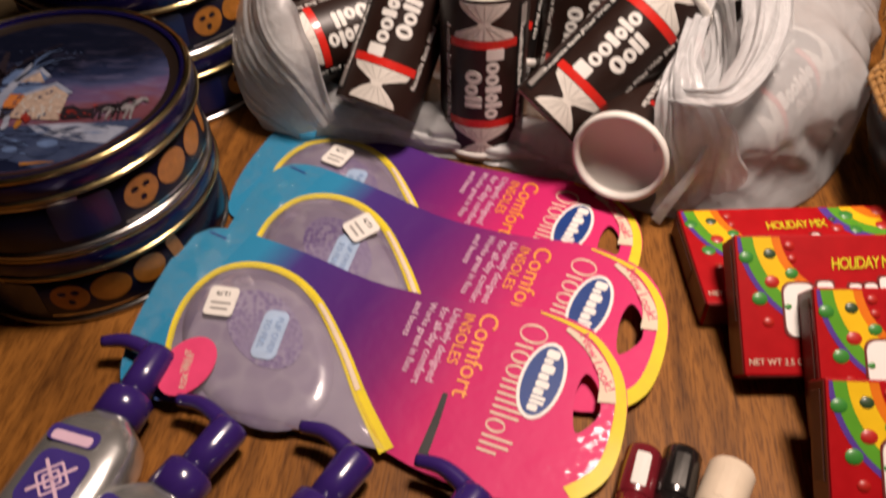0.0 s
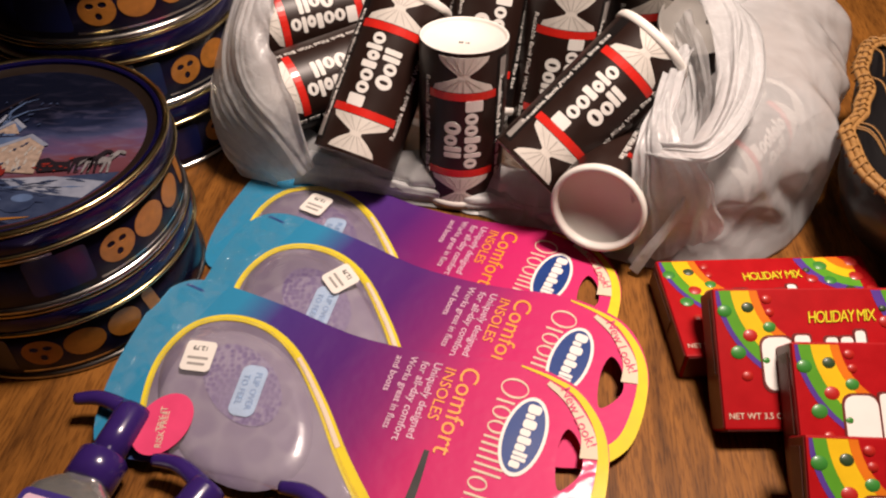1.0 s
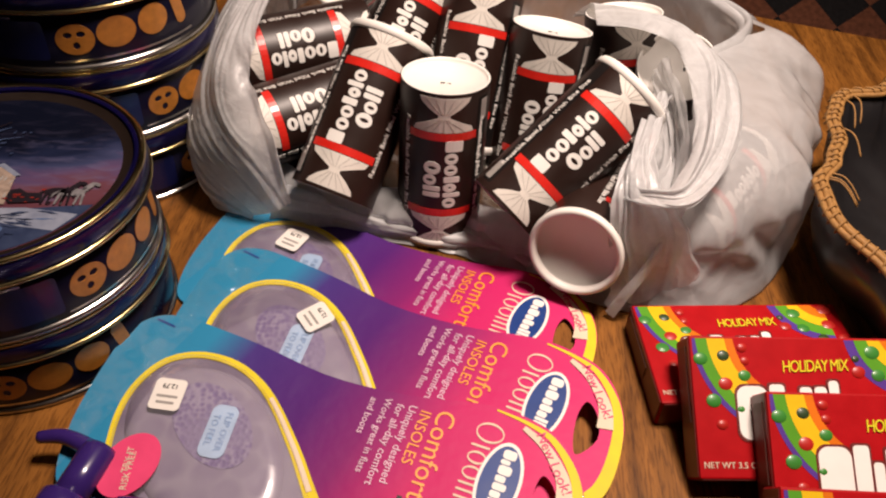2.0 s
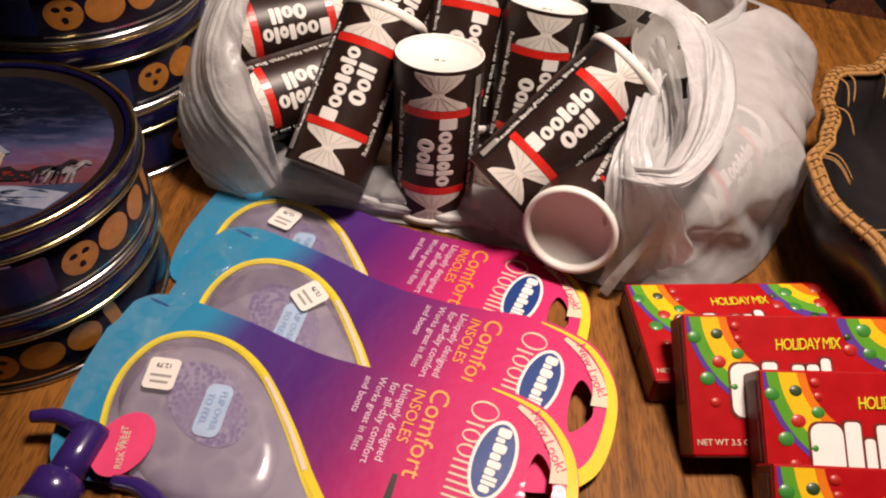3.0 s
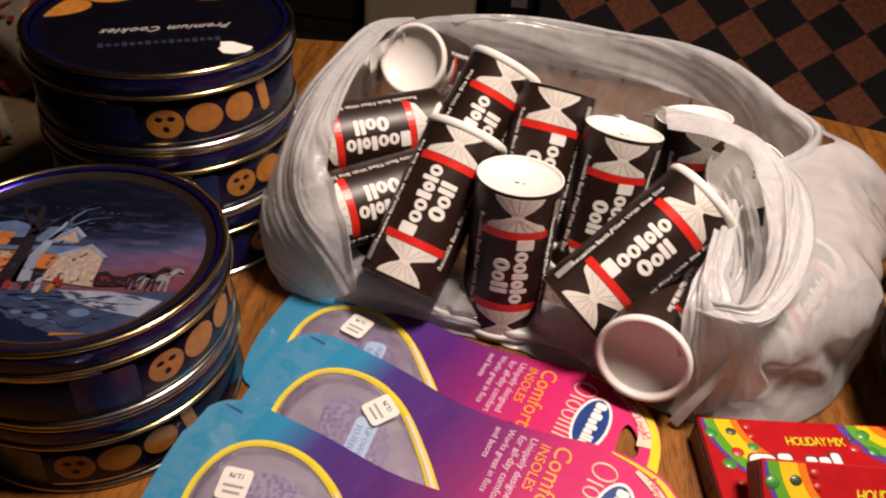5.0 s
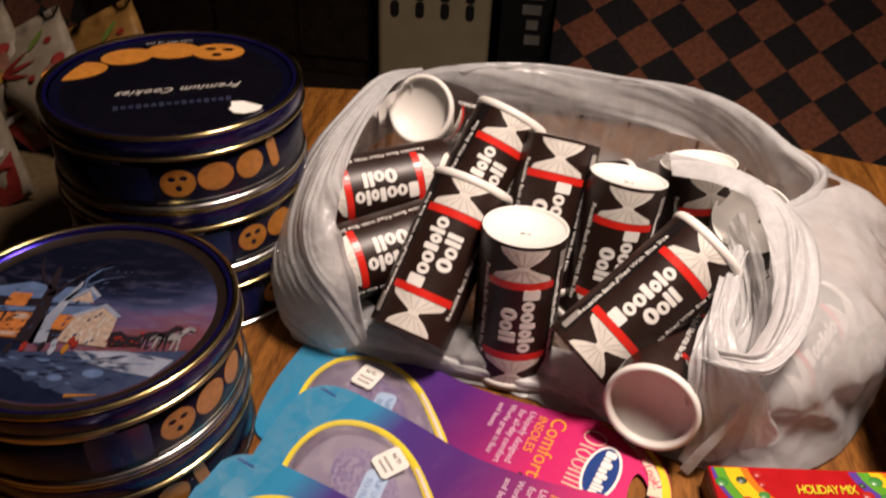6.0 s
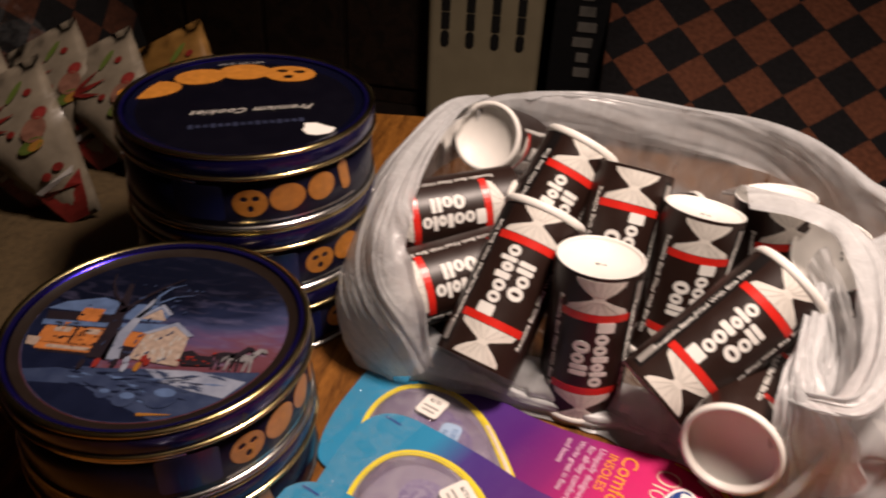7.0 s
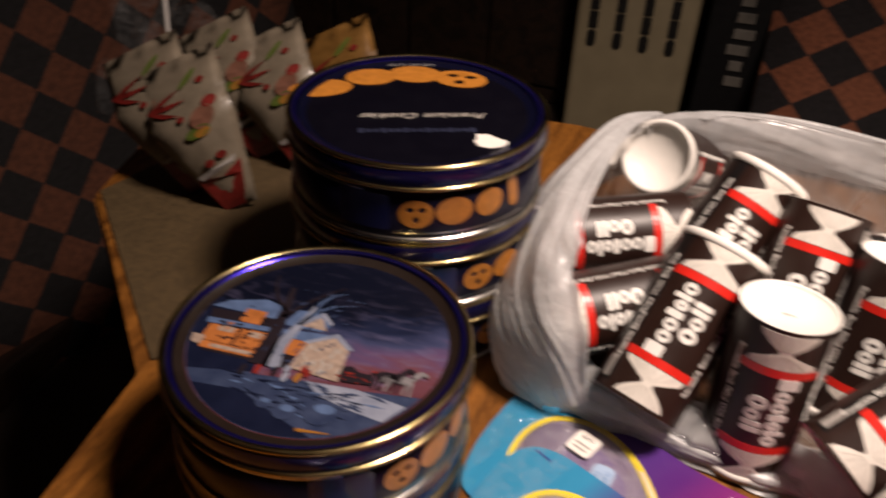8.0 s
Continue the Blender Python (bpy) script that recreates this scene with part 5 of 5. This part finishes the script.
# ---------------------------------------------------------------- candy boxes
BW, BH, BT = 0.1455, 0.084, 0.022


def make_box():
    bx = thing("candy_box", "red cardboard candy box with rainbow corners", "box", pose(0, 0, 0), "stepped candy boxes")
    part("carton", moved(block(BW, BH, BT, 0.0012, 2), pose(BW / 2, BH / 2, -BT / 2)), BOX_RED, bx, "glossy red carton")
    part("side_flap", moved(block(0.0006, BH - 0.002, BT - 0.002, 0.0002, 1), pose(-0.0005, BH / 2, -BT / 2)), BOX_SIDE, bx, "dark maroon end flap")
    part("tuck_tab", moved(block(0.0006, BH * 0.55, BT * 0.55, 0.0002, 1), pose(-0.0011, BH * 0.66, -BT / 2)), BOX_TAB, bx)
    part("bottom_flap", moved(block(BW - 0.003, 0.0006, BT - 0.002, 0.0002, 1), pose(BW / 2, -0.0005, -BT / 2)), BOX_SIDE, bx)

    def stripe(cx, cy, r0, r1, a0, a1, level, m):
        pts = []
        for r, rng in ((r0, range(0, 25)), (r1, range(24, -1, -1))):
            for i in rng:
                a = radians(a0 + (a1 - a0) * i / 24)
                pts.append((min(BW - 0.0016, max(0.0016, cx + r * math.cos(a))), min(BH - 0.0016, max(0.0016, cy + r * math.sin(a)))))
        part("rainbow_stripe", prism(pts[::-1], 0.00005, 0.0002 + 0.0001 * level), m, bx)

    # rainbow swoop in the near upper corner, and the other one far along
    for k, (r0, r1, m) in enumerate(((0.0625, 0.0655, R_PURPLE), (0.0555, 0.0625, R_GREEN), (0.0445, 0.0555, R_YELLOW), (0.0395, 0.0445, R_ORANGE))):
        stripe(0.066, 0.086, r0, r1, 172, 258 - 6 * k, k, m)
    for k, (r0, r1, m) in enumerate(((0.034, 0.040, R_PURPLE), (0.026, 0.034, R_GREEN), (0.018, 0.026, R_YELLOW), (0.010, 0.018, R_ORANGE))):
        stripe(0.136, 0.088, r0, r1, 168, 268, k, m)
    for x, y, m, r in ((0.006, 0.070, C_GREEN, 0.0044), (0.020, 0.072, C_DARK, 0.0038), (0.032, 0.077, C_RED, 0.0032), (0.033, 0.069, C_RED, 0.0030), (0.020, 0.055, C_RED, 0.0044), (0.032, 0.060, C_GREEN, 0.0040), (0.012, 0.045, C_GREEN, 0.0046),
                       (0.016, 0.031, C_RED, 0.0034), (0.041, 0.018, C_GREEN, 0.0046), (0.028, 0.040, C_GREEN, 0.0026), (0.113, 0.075, C_GREEN, 0.0048), (0.136, 0.078, C_RED, 0.0052), (0.103, 0.063, C_RED, 0.0042), (0.115, 0.061, C_GREEN, 0.0042), (0.134, 0.064, C_RED, 0.0048), (0.126, 0.052, C_DARK, 0.0038), (0.102, 0.071, C_DARK, 0.0024), (0.140, 0.052, C_RED, 0.0036)):
        dome = lathe([(r, 0.0004), (r * 0.8, 0.0009), (r * 0.4, 0.0012), (0.0001, 0.0013)], 16, False)
        part("candy_picture", moved(dome, pose(x, y, 0) @ Matrix.Diagonal((1, 0.86, 1, 1))), m, bx)
    part("lettering", moved(words("HOLIDAY MIX", 0.0075, 0.12, 0.00025, 0.84), pose(0.076, 0.066, 0.0007, 0, 0, 2) @ Matrix.Diagonal((1, 1.35, 1, 1))), LIME_INK, bx, "lime yellow lettering")
    # brand: chunky ovals and upright bars, each on a dark shadow of its own
    x = 0.026
    for w, h, oval in ((0.0190, 0.0315, 3), (0.0105, 0.0320, 0), (0.0070, 0.0225, 0), (0.0085, 0.0300, 0), (0.0085, 0.0300, 0), (0.0070, 0.0335, 0), (0.0145, 0.0215, 2), (0.0135, 0.0215, 3)):
        grow = 0.0013
        for level, more, m in ((0.0004, grow, BOX_SIDE), (0.0007, 0.0, WHITE_INK)):
            o = rounded(w + 2 * more, h + 2 * more, 0.0062, 5) if oval else rounded(w * 0.88 + 2 * more, h + 2 * more, 0.0022, 3)
            hole = ellipse(w * 0.2, h * 0.16, 14, w * 0.05, h * 0.1)
            shape = cutout([o, hole] if oval == 2 and not more else [o], 0.0003)
            part("brand_shape" if not more else "brand_shadow", moved(shape, pose(x + w / 2, 0.0215 + h / 2 + 0.03 * x, level)), m, bx, "chunky white brand shape" if not more else "")
        x += w + 0.0006
    part("lettering", moved(words("NET WT 3.5 OZ (99g)", 0.0050), pose(0.026, 0.0075, 0.0005)), CREAM, bx, "pale lettering")
    return bx


def box_pose(tl, turn, tilt):
    """The pose that puts the face's upper near corner at tl."""
    r = pose(0, 0, 0, tilt, 0, turn)
    return Matrix.Translation(Vector(tl) - (r.to_3x3() @ Vector((0, BH, 0)))) @ r


box_one = make_box()
box_one.matrix_basis = box_pose((0.177, 0.413, 0.0225), 7.9, 0)
tagged(box_one, "red cardboard candy box lying flat on the table by the bag")
for tl, turn, tilt, how in (((0.1982, 0.3518, 0.0620), 6.0, 31, "leaning on the flat one"), ((0.2370, 0.3138, 0.0620), 5.0, 31, "leaning on another"), ((0.2311, 0.2512, 0.0620), 3.0, 31, "leaning on two others")):
    tagged(copy_thing(box_one, box_pose(tl, turn, tilt)), "red cardboard candy box with rainbow corners, " + how)

# ---------------------------------------------------------------- black bowl with a stitched rim
bowl = thing("gourd_bowl", "black gourd bowl with a wavy golden coiled and stitched rim", "bowl", pose(0.485, 0.500, 0))


# the wavy rim: direction in degrees and radius
RIM_FORM = [(0, 0.170), (35, 0.178), (72, 0.166), (94, 0.184), (109, 0.179), (125, 0.162), (137, 0.176), (148, 0.169), (161, 0.158), (172, 0.163), (183, 0.180), (197, 0.186), (208, 0.183), (222, 0.199), (240, 0.203), (265, 0.172), (300, 0.187), (332, 0.172)]


def lobe(a):
    deg = math.degrees(a) % 360
    ends = RIM_FORM + [(360, RIM_FORM[0][1])]
    for (a0, r0), (a1, r1) in zip(ends, ends[1:]):
        if a0 <= deg <= a1:
            t = (deg - a0) / (a1 - a0)
            return (r0 + (r1 - r0) * t * t * (3 - 2 * t)) / 0.165


BOWL_R, BOWL_H = 0.165, 0.082
part("shell", lathe([(0.09, 0.0005), (0.125, 0.004), (0.150, 0.024), (0.160, 0.05), (BOWL_R, BOWL_H), (BOWL_R - 0.005, BOWL_H), (0.150, 0.05), (0.136, 0.026), (0.10, 0.012), (0.0001, 0.010)], 120, False, lobe), GOURD, bowl, "black lacquered shell")
ring = [Vector((BOWL_R * lobe(a) * math.cos(a), BOWL_R * lobe(a) * math.sin(a), BOWL_H)) for a in (2 * math.pi * i / 180 for i in range(180))]
for k in range(3):
    part("coil", tube([p + Vector((p.x, p.y, 0)).normalized() * (0.0026 - 0.0037 * k) + Vector((0, 0, 0.0033 if k == 1 else 0.0015)) for p in ring], 0.0023, 8, True), CORD, bowl, "golden coiled rim")
for i in range(120):
    a = 2 * math.pi * i / 120 + 0.008 * math.sin(i * 1.7)
    p = Vector((math.cos(a), math.sin(a), 0)) * BOWL_R * lobe(a) + Vector((0, 0, BOWL_H))
    o = Vector((math.cos(a + 0.35), math.sin(a + 0.35), 0))
    part("stitch", tube([p + o * 0.0058 - Vector((0, 0, 0.001)), p + o * 0.003 + Vector((0, 0, 0.0055)), p - o * 0.0018 + Vector((0, 0, 0.0066)), p - o * 0.0075 + Vector((0, 0, 0.0008))], 0.0009, 5), CORD, bowl)
for i in range(30):
    a = 2 * math.pi * i / 30 + 0.3 * math.sin(i * 2.3)
    q = lambda s, z: Vector((math.cos(a + s * s * 300), math.sin(a + s * s * 300), 0)) * (BOWL_R * lobe(a) - 0.006 - s) + Vector((0, 0, z))
    part("loose_straw", tube(spline([q(0, BOWL_H + 0.003), q(0.008, BOWL_H + 0.003), q(0.014, BOWL_H - 0.001), q(0.019, BOWL_H - 0.008)], 10), 0.0007, 5), CORD, bowl)

# ---------------------------------------------------------------- pump bottles
def make_bottle():
    """A flat silver pump bottle lying on its back, its neck along +y; origin under the shoulder."""
    b = thing("pump_bottle", "silver lotion bottle with a purple pump, lying on the table", "bottle", pose(0, 0, 0), "row of pump bottles")
    bm = bmesh.new()
    rings = []
    for y, w, h in ((-0.150, 0.022, 0.012), (-0.147, 0.027, 0.017), (-0.10, 0.0285, 0.0185), (-0.03, 0.0285, 0.0185), (-0.010, 0.0275, 0.018), (0.000, 0.024, 0.016), (0.006, 0.018, 0.0135), (0.010, 0.012, 0.011), (0.013, 0.0115, 0.0108)):
        ring = []
        for i in range(40):
            a = 2 * math.pi * i / 40
            c, s = math.cos(a), math.sin(a)
            k = 0.62
            ring.append(bm.verts.new((w * math.copysign(abs(c) ** k, c), y, 0.019 + h * math.copysign(abs(s) ** k, s))))
        rings.append(ring)
    for p, q in zip(rings, rings[1:]):
        for i in range(40):
            bm.faces.new((p[i], p[(i + 1) % 40], q[(i + 1) % 40], q[i])).smooth = True
    bm.faces.new(rings[0])
    bm.faces.new(rings[-1])
    bmesh.ops.recalc_face_normals(bm, faces=bm.faces)
    body = part("body", bm, BOTTLE, b, "brushed silver bottle body")
    lab = part("label", moved(prism(rounded(0.030, 0.032, 0.007, 5), 0.0378, 0.0382), pose(0, -0.036, 0)), BOTTLE_PURPLE, body, "purple badge on the bottle")
    for k in range(2):
        part("badge_mark", moved(cutout([rounded(0.015 - 0.006 * k, 0.015 - 0.006 * k, 0.001, 2), rounded(0.0125 - 0.006 * k, 0.0125 - 0.006 * k, 0.001, 2)], 0.0003), pose(0, -0.036, 0.0383, 0, 0, 45)), LILAC_INK, lab)
        part("badge_mark", moved(prism(rounded(0.026, 0.0018, 0.0005, 2), 0.0382, 0.0385), pose(0, -0.036, 0, 0, 0, 45 + 90 * k)), LILAC_INK, lab)
    part("label", moved(prism(rounded(0.030, 0.010, 0.004, 4), 0.0376, 0.0380), pose(-0.004, -0.011, 0)), BOTTLE_PURPLE, body, "small purple tab print")
    part("badge_mark", moved(prism(rounded(0.024, 0.0058, 0.002, 3), 0.0380, 0.0382), pose(-0.004, -0.0125, 0)), LILAC_INK, body)
    up = pose(0, 0, 0.019, -90, 0, 0)
    part("collar", moved(lathe([(0.0105, 0.010), (0.0145, 0.011), (0.0145, 0.027), (0.0125, 0.029), (0.006, 0.0295)], 32), up), PUMP, b, "ribbed purple collar")
    stem = part("stem", moved(lathe([(0.0098, 0.028), (0.0102, 0.044), (0.0108, 0.058), (0.0100, 0.061)], 32), up), PUMP, b, "purple pump stem")
    part("spout", tube(spline([(0.006, 0.054, 0.019), (-0.008, 0.060, 0.020), (-0.024, 0.062, 0.021), (-0.038, 0.058, 0.020)], 14), lambda t: 0.0064 - 0.0028 * t, 12), PUMP, stem, "purple pump spout")
    return b


bottle = make_bottle()
bottle.matrix_basis = pose(-0.150, 0.200, 0.0, 0, 0, -10)
for x, y, tn in ((-0.106, 0.160, -24), (-0.034, 0.150, -26), (0.030, 0.136, -28)):
    copy_thing(bottle, pose(x, y, 0.0, 0, 0, tn))

# ---------------------------------------------------------------- small cosmetic tubes
def lip_tube(at, r, cap_m, body_m, label, stripe):
    t = thing("cosmetic_tube", label, "cosmetics", at, "three small cosmetic tubes")
    up = pose(0, 0, r, -90, 0, 0)
    part("cap", moved(lathe([(r * 0.96, -0.030), (r, -0.029), (r, -0.002), (r * 0.9, 0.0)], 32), up), cap_m, t)
    part("body", moved(lathe([(r * 0.92, -0.085), (r * 0.95, -0.083), (r * 0.95, -0.030)], 32), up), body_m, t)
    part("stripe", moved(wrapped(prism(rounded(0.020, r * 0.8, 0.001, 2), 0, 0.0003), r, -0.016, -90), up), stripe, t)


lip_tube(pose(0.147, 0.229, 0, 0, 0, -14), 0.0100, LIP_RED, LIP_RED, "dark red cosmetic tube with a white label", STICKER)
lip_tube(pose(0.168, 0.230, 0, 0, 0, -16), 0.0105, LIP_BLACK, LIP_BLACK, "black cosmetic tube with a silver stripe", SILVER)
lip_tube(pose(0.193, 0.222, 0, 0, 0, -24), 0.0125, CREAM, LIP_BLACK, "dark cosmetic jar with a cream cap", CREAM)


# ---------------------------------------------------------------- printed pouches
def pouch(at, label, back=28.0, amber=False):
    """A filled stand-up sachet, bent back at its fold."""
    p = thing("snack_pouch", label, "pouch", at, "printed snack pouches")
    bm = bmesh.new()
    rows = []
    n, k = 22, 10
    for sgn in (1, -1):
        rr = []
        for j in range(n + 1):
            t = j / n
            w = 0.026 + 0.040 * min(1, t / 0.55)
            puff = 0.013 * math.sin(math.pi * min(1, t * 1.05)) ** 0.7 if 0 < t < 0.95 else 0.0004
            z = 0.17 * t
            y = 0.0
            if t > 0.62:
                s = (t - 0.62) * 0.17
                z, y = 0.17 * 0.62 + s * math.cos(radians(back)), s * math.sin(radians(back))
            row = []
            for i in range(k + 1):
                u = 2 * i / k - 1
                f = puff * (1 - u * u) ** 0.6 if abs(u) < 1 else 0.0002
                row.append(bm.verts.new((u * w / 2 * 1.25, y - sgn * f + 0.002 * noise.noise(Vector((u * 3, t * 9, sgn))), z)))
            rr.append(row)
        rows.append(rr)
        for a, b in zip(rr, rr[1:]):
            for i in range(k):
                bm.faces.new((a[i], a[i + 1], b[i + 1], b[i])).smooth = True
    bmesh.ops.remove_doubles(bm, verts=bm.verts, dist=0.0012)
    bmesh.ops.recalc_face_normals(bm, faces=bm.faces)
    body = part("pouch_body", bm, AMBER_POUCH_DIM if amber else POUCH_DIM, p, "glossy printed film")

    def on(poly, m, name):
        bmq = prism(poly, 0, 0.0004)
        grid_split(bmq, 0.008)
        for v in bmq.verts:
            t = v.co.y / 0.17
            w = (0.026 + 0.040 * min(1, t / 0.55)) * 0.625
            u = max(-0.98, min(0.98, v.co.x / w))
            puff = 0.013 * math.sin(math.pi * min(1, t * 1.05)) ** 0.7
            z, y = 0.17 * t, 0.0
            if t > 0.62:
                s = (t - 0.62) * 0.17
                z, y = 0.17 * 0.62 + s * math.cos(radians(back)), s * math.sin(radians(back))
            v.co = (u * w, y - puff * (1 - u * u) ** 0.6 - 0.0022 - v.co.z, z)
        part(name, bmq, m, p)

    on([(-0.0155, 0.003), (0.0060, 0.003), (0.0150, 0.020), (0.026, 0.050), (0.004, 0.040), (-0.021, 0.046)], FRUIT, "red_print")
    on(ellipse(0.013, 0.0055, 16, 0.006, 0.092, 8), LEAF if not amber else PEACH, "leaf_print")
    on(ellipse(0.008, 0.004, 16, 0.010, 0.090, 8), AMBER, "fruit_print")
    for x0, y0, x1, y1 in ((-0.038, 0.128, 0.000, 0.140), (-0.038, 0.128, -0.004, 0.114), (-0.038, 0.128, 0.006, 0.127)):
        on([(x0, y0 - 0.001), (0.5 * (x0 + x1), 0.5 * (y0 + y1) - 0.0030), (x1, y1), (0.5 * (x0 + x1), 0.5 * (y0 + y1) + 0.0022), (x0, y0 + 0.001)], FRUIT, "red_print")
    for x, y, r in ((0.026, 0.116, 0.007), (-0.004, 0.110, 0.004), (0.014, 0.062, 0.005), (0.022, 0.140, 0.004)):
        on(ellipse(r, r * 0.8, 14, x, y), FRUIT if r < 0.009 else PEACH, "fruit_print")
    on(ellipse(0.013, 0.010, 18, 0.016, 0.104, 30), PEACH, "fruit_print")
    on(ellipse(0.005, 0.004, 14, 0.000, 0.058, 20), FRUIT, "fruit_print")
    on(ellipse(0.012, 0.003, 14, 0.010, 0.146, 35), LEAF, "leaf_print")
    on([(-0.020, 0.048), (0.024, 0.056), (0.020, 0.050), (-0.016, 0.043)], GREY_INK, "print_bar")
    return p


for x, y, turn, lean, label, am in ((-0.522, 0.652, 24, -12, "white snack pouch printed with red fruit and leaves", False), (-0.470, 0.640, 24, -12, "white snack pouch printed with red fruit, in front", False),
                                    (-0.500, 0.745, 24, -14, "white snack pouch printed with red fruit, behind others", False), (-0.435, 0.735, 20, -14, "white snack pouch with green and red print", False), (-0.375, 0.775, 16, -10, "amber snack pouch printed with fruit, behind tins", True)):
    pouch(pose(x, y, 0.006, lean, -27, turn) @ Matrix.Diagonal((1.08, 1.2, 0.95, 1)), label, 28, am)

clear = thing("clear_wrapper", "crumpled clear plastic wrapper with a thin stick", "wrapper", pose(-0.66, 0.76, 0.0))
part("film", ribbon([(-0.03, -0.02, 0.02), (-0.01, 0.0, 0.08), (0.0, 0.02, 0.13), (0.03, 0.05, 0.16)], 0.10, (30, 90), 40, 17, 0.016, 12.0), OVERWRAP, clear, "clear crumpled film")
part("stick", tube([Vector((0.065, -0.055, 0.004)), Vector((0.060, -0.03, 0.18))], 0.0022, 8), GREY_INK, clear, "thin pale stick")

# ---------------------------------------------------------------- beyond the table
def cushion(sx, sy, sz, bulge, seed):
    bm = bmesh.new()
    bmesh.ops.create_cube(bm, size=1)
    bmesh.ops.scale(bm, vec=(sx, sy, sz), verts=bm.verts)
    bmesh.ops.subdivide_edges(bm, edges=list(bm.edges), cuts=14, use_grid_fill=True)
    for v in bm.verts:
        u, w = 2 * v.co.x / sx, 2 * v.co.y / sy
        k = max(0, (1 - u ** 4) * (1 - w ** 4))
        v.co.z += math.copysign(bulge * k, v.co.z) * (1 if abs(v.co.z) > 1e-5 else 0)
        v.co += noise.noise_vector(v.co * 3 + Vector((seed, 0, 0))) * 0.006
    for f in bm.faces:
        f.smooth = True
    return bm


def framed(x, y, n, o):
    m = Matrix((Vector(x), Vector(y), Vector(n))).transposed().to_4x4()
    return Matrix.Translation(o) @ m


sofa = thing("sofa", "sofa upholstered in rust and black checked fabric, behind the table", "sofa", pose(0, 0, 0))
n = Vector((0, -math.cos(radians(54)), math.sin(radians(54))))
yv = n.cross(Vector((1, 0, 0)))
back_at = framed((1, 0, 0), yv, n, Vector((0.39, 2.24, -0.394)))
bk = part("back_cushion", moved(cushion(2.82, 1.75, 0.16, 0.0, 3.0), Matrix.Translation((1.06, 0.40, -0.08))), CHECK_SOFA, sofa, "checked sloping back cushion", back_at)
part("base", moved(block(2.8, 0.8, 0.30, 0.03), pose(1.45, 2.65, -0.598)), DARK_WOOD, sofa)

chair = thing("armchair", "armchair in rust and black checked fabric beside the table", "armchair", pose(0, 0, 0))
el, az = radians(12), radians(-15)
n = Vector((math.cos(el) * math.cos(az), math.cos(el) * math.sin(az), math.sin(el)))
xv = Vector((0, 0, 1)).cross(n).normalized()
part("side", moved(cushion(1.7, 1.1, 0.16, 0.0, 8.0), Matrix.Translation((-0.2, 0.18, -0.08))), CHECK_SHADED, chair, "checked upholstered side", framed(xv, n.cross(xv), n, Vector((-1.2, 1.15, -0.5))))
part("foot_rail", moved(block(0.5, 0.8, 0.08, 0.01), pose(-1.45, 0.95, -0.71)), DARK_WOOD, chair)

cab = thing("cabinet", "dark stained wooden cabinet in the shade behind the tins", "cabinet", pose(-1.12, 2.85, -0.749))
part("carcass", moved(block(1.2, 0.45, 1.6, 0.008), pose(0, 0.0, 0.80)), DARK_WOOD, cab)
for i in range(4):
    part("door_panel", moved(block(0.28, 0.02, 1.46, 0.006), pose(-0.44 + 0.293 * i, -0.237, 0.80)), DARK_WOOD, cab)

heater = thing("cream_heater", "cream plastic heater casing with rows of slots, on the floor", "heater", pose(-0.335, 2.40, -0.749, 0, 0, 5))
part("casing", moved(prism(rounded(0.345, 0.20, 0.02, 5), 0.0, 1.05), pose(0.012, 0.101, 0)), CREAM_PLASTIC, heater, "cream plastic casing")
for c in range(4):
    for r in range(8):
        part("slot", moved(prism(rounded(0.026, 0.050, 0.0125 if r in (0, 7) else 0.003, 4), 0, 0.004), pose(-0.108 + 0.076 * c, -0.0005, 0.345 + 0.055 * r, 90, 0, 0)), SLOT_DARK, heater, "dark vent slot")
rack = thing("media_rack", "black rack with a column of pale spines, on the floor", "rack", pose(-0.035, 2.42, -0.749, 0, 0, 3))
part("upright", moved(block(0.175, 0.22, 1.05, 0.004), pose(0, 0.11, 0.525)), BLACK_PLASTIC, rack)
for r in range(9):
    part("spine", moved(block((0.048, 0.036, 0.058, 0.056)[r % 4], 0.008, 0.028, 0.001, 1), pose(0.012 - 0.004 * (r % 3), -0.004, 0.275 + 0.0465 * r)), PALE_BAR, rack, "pale narrow spine")
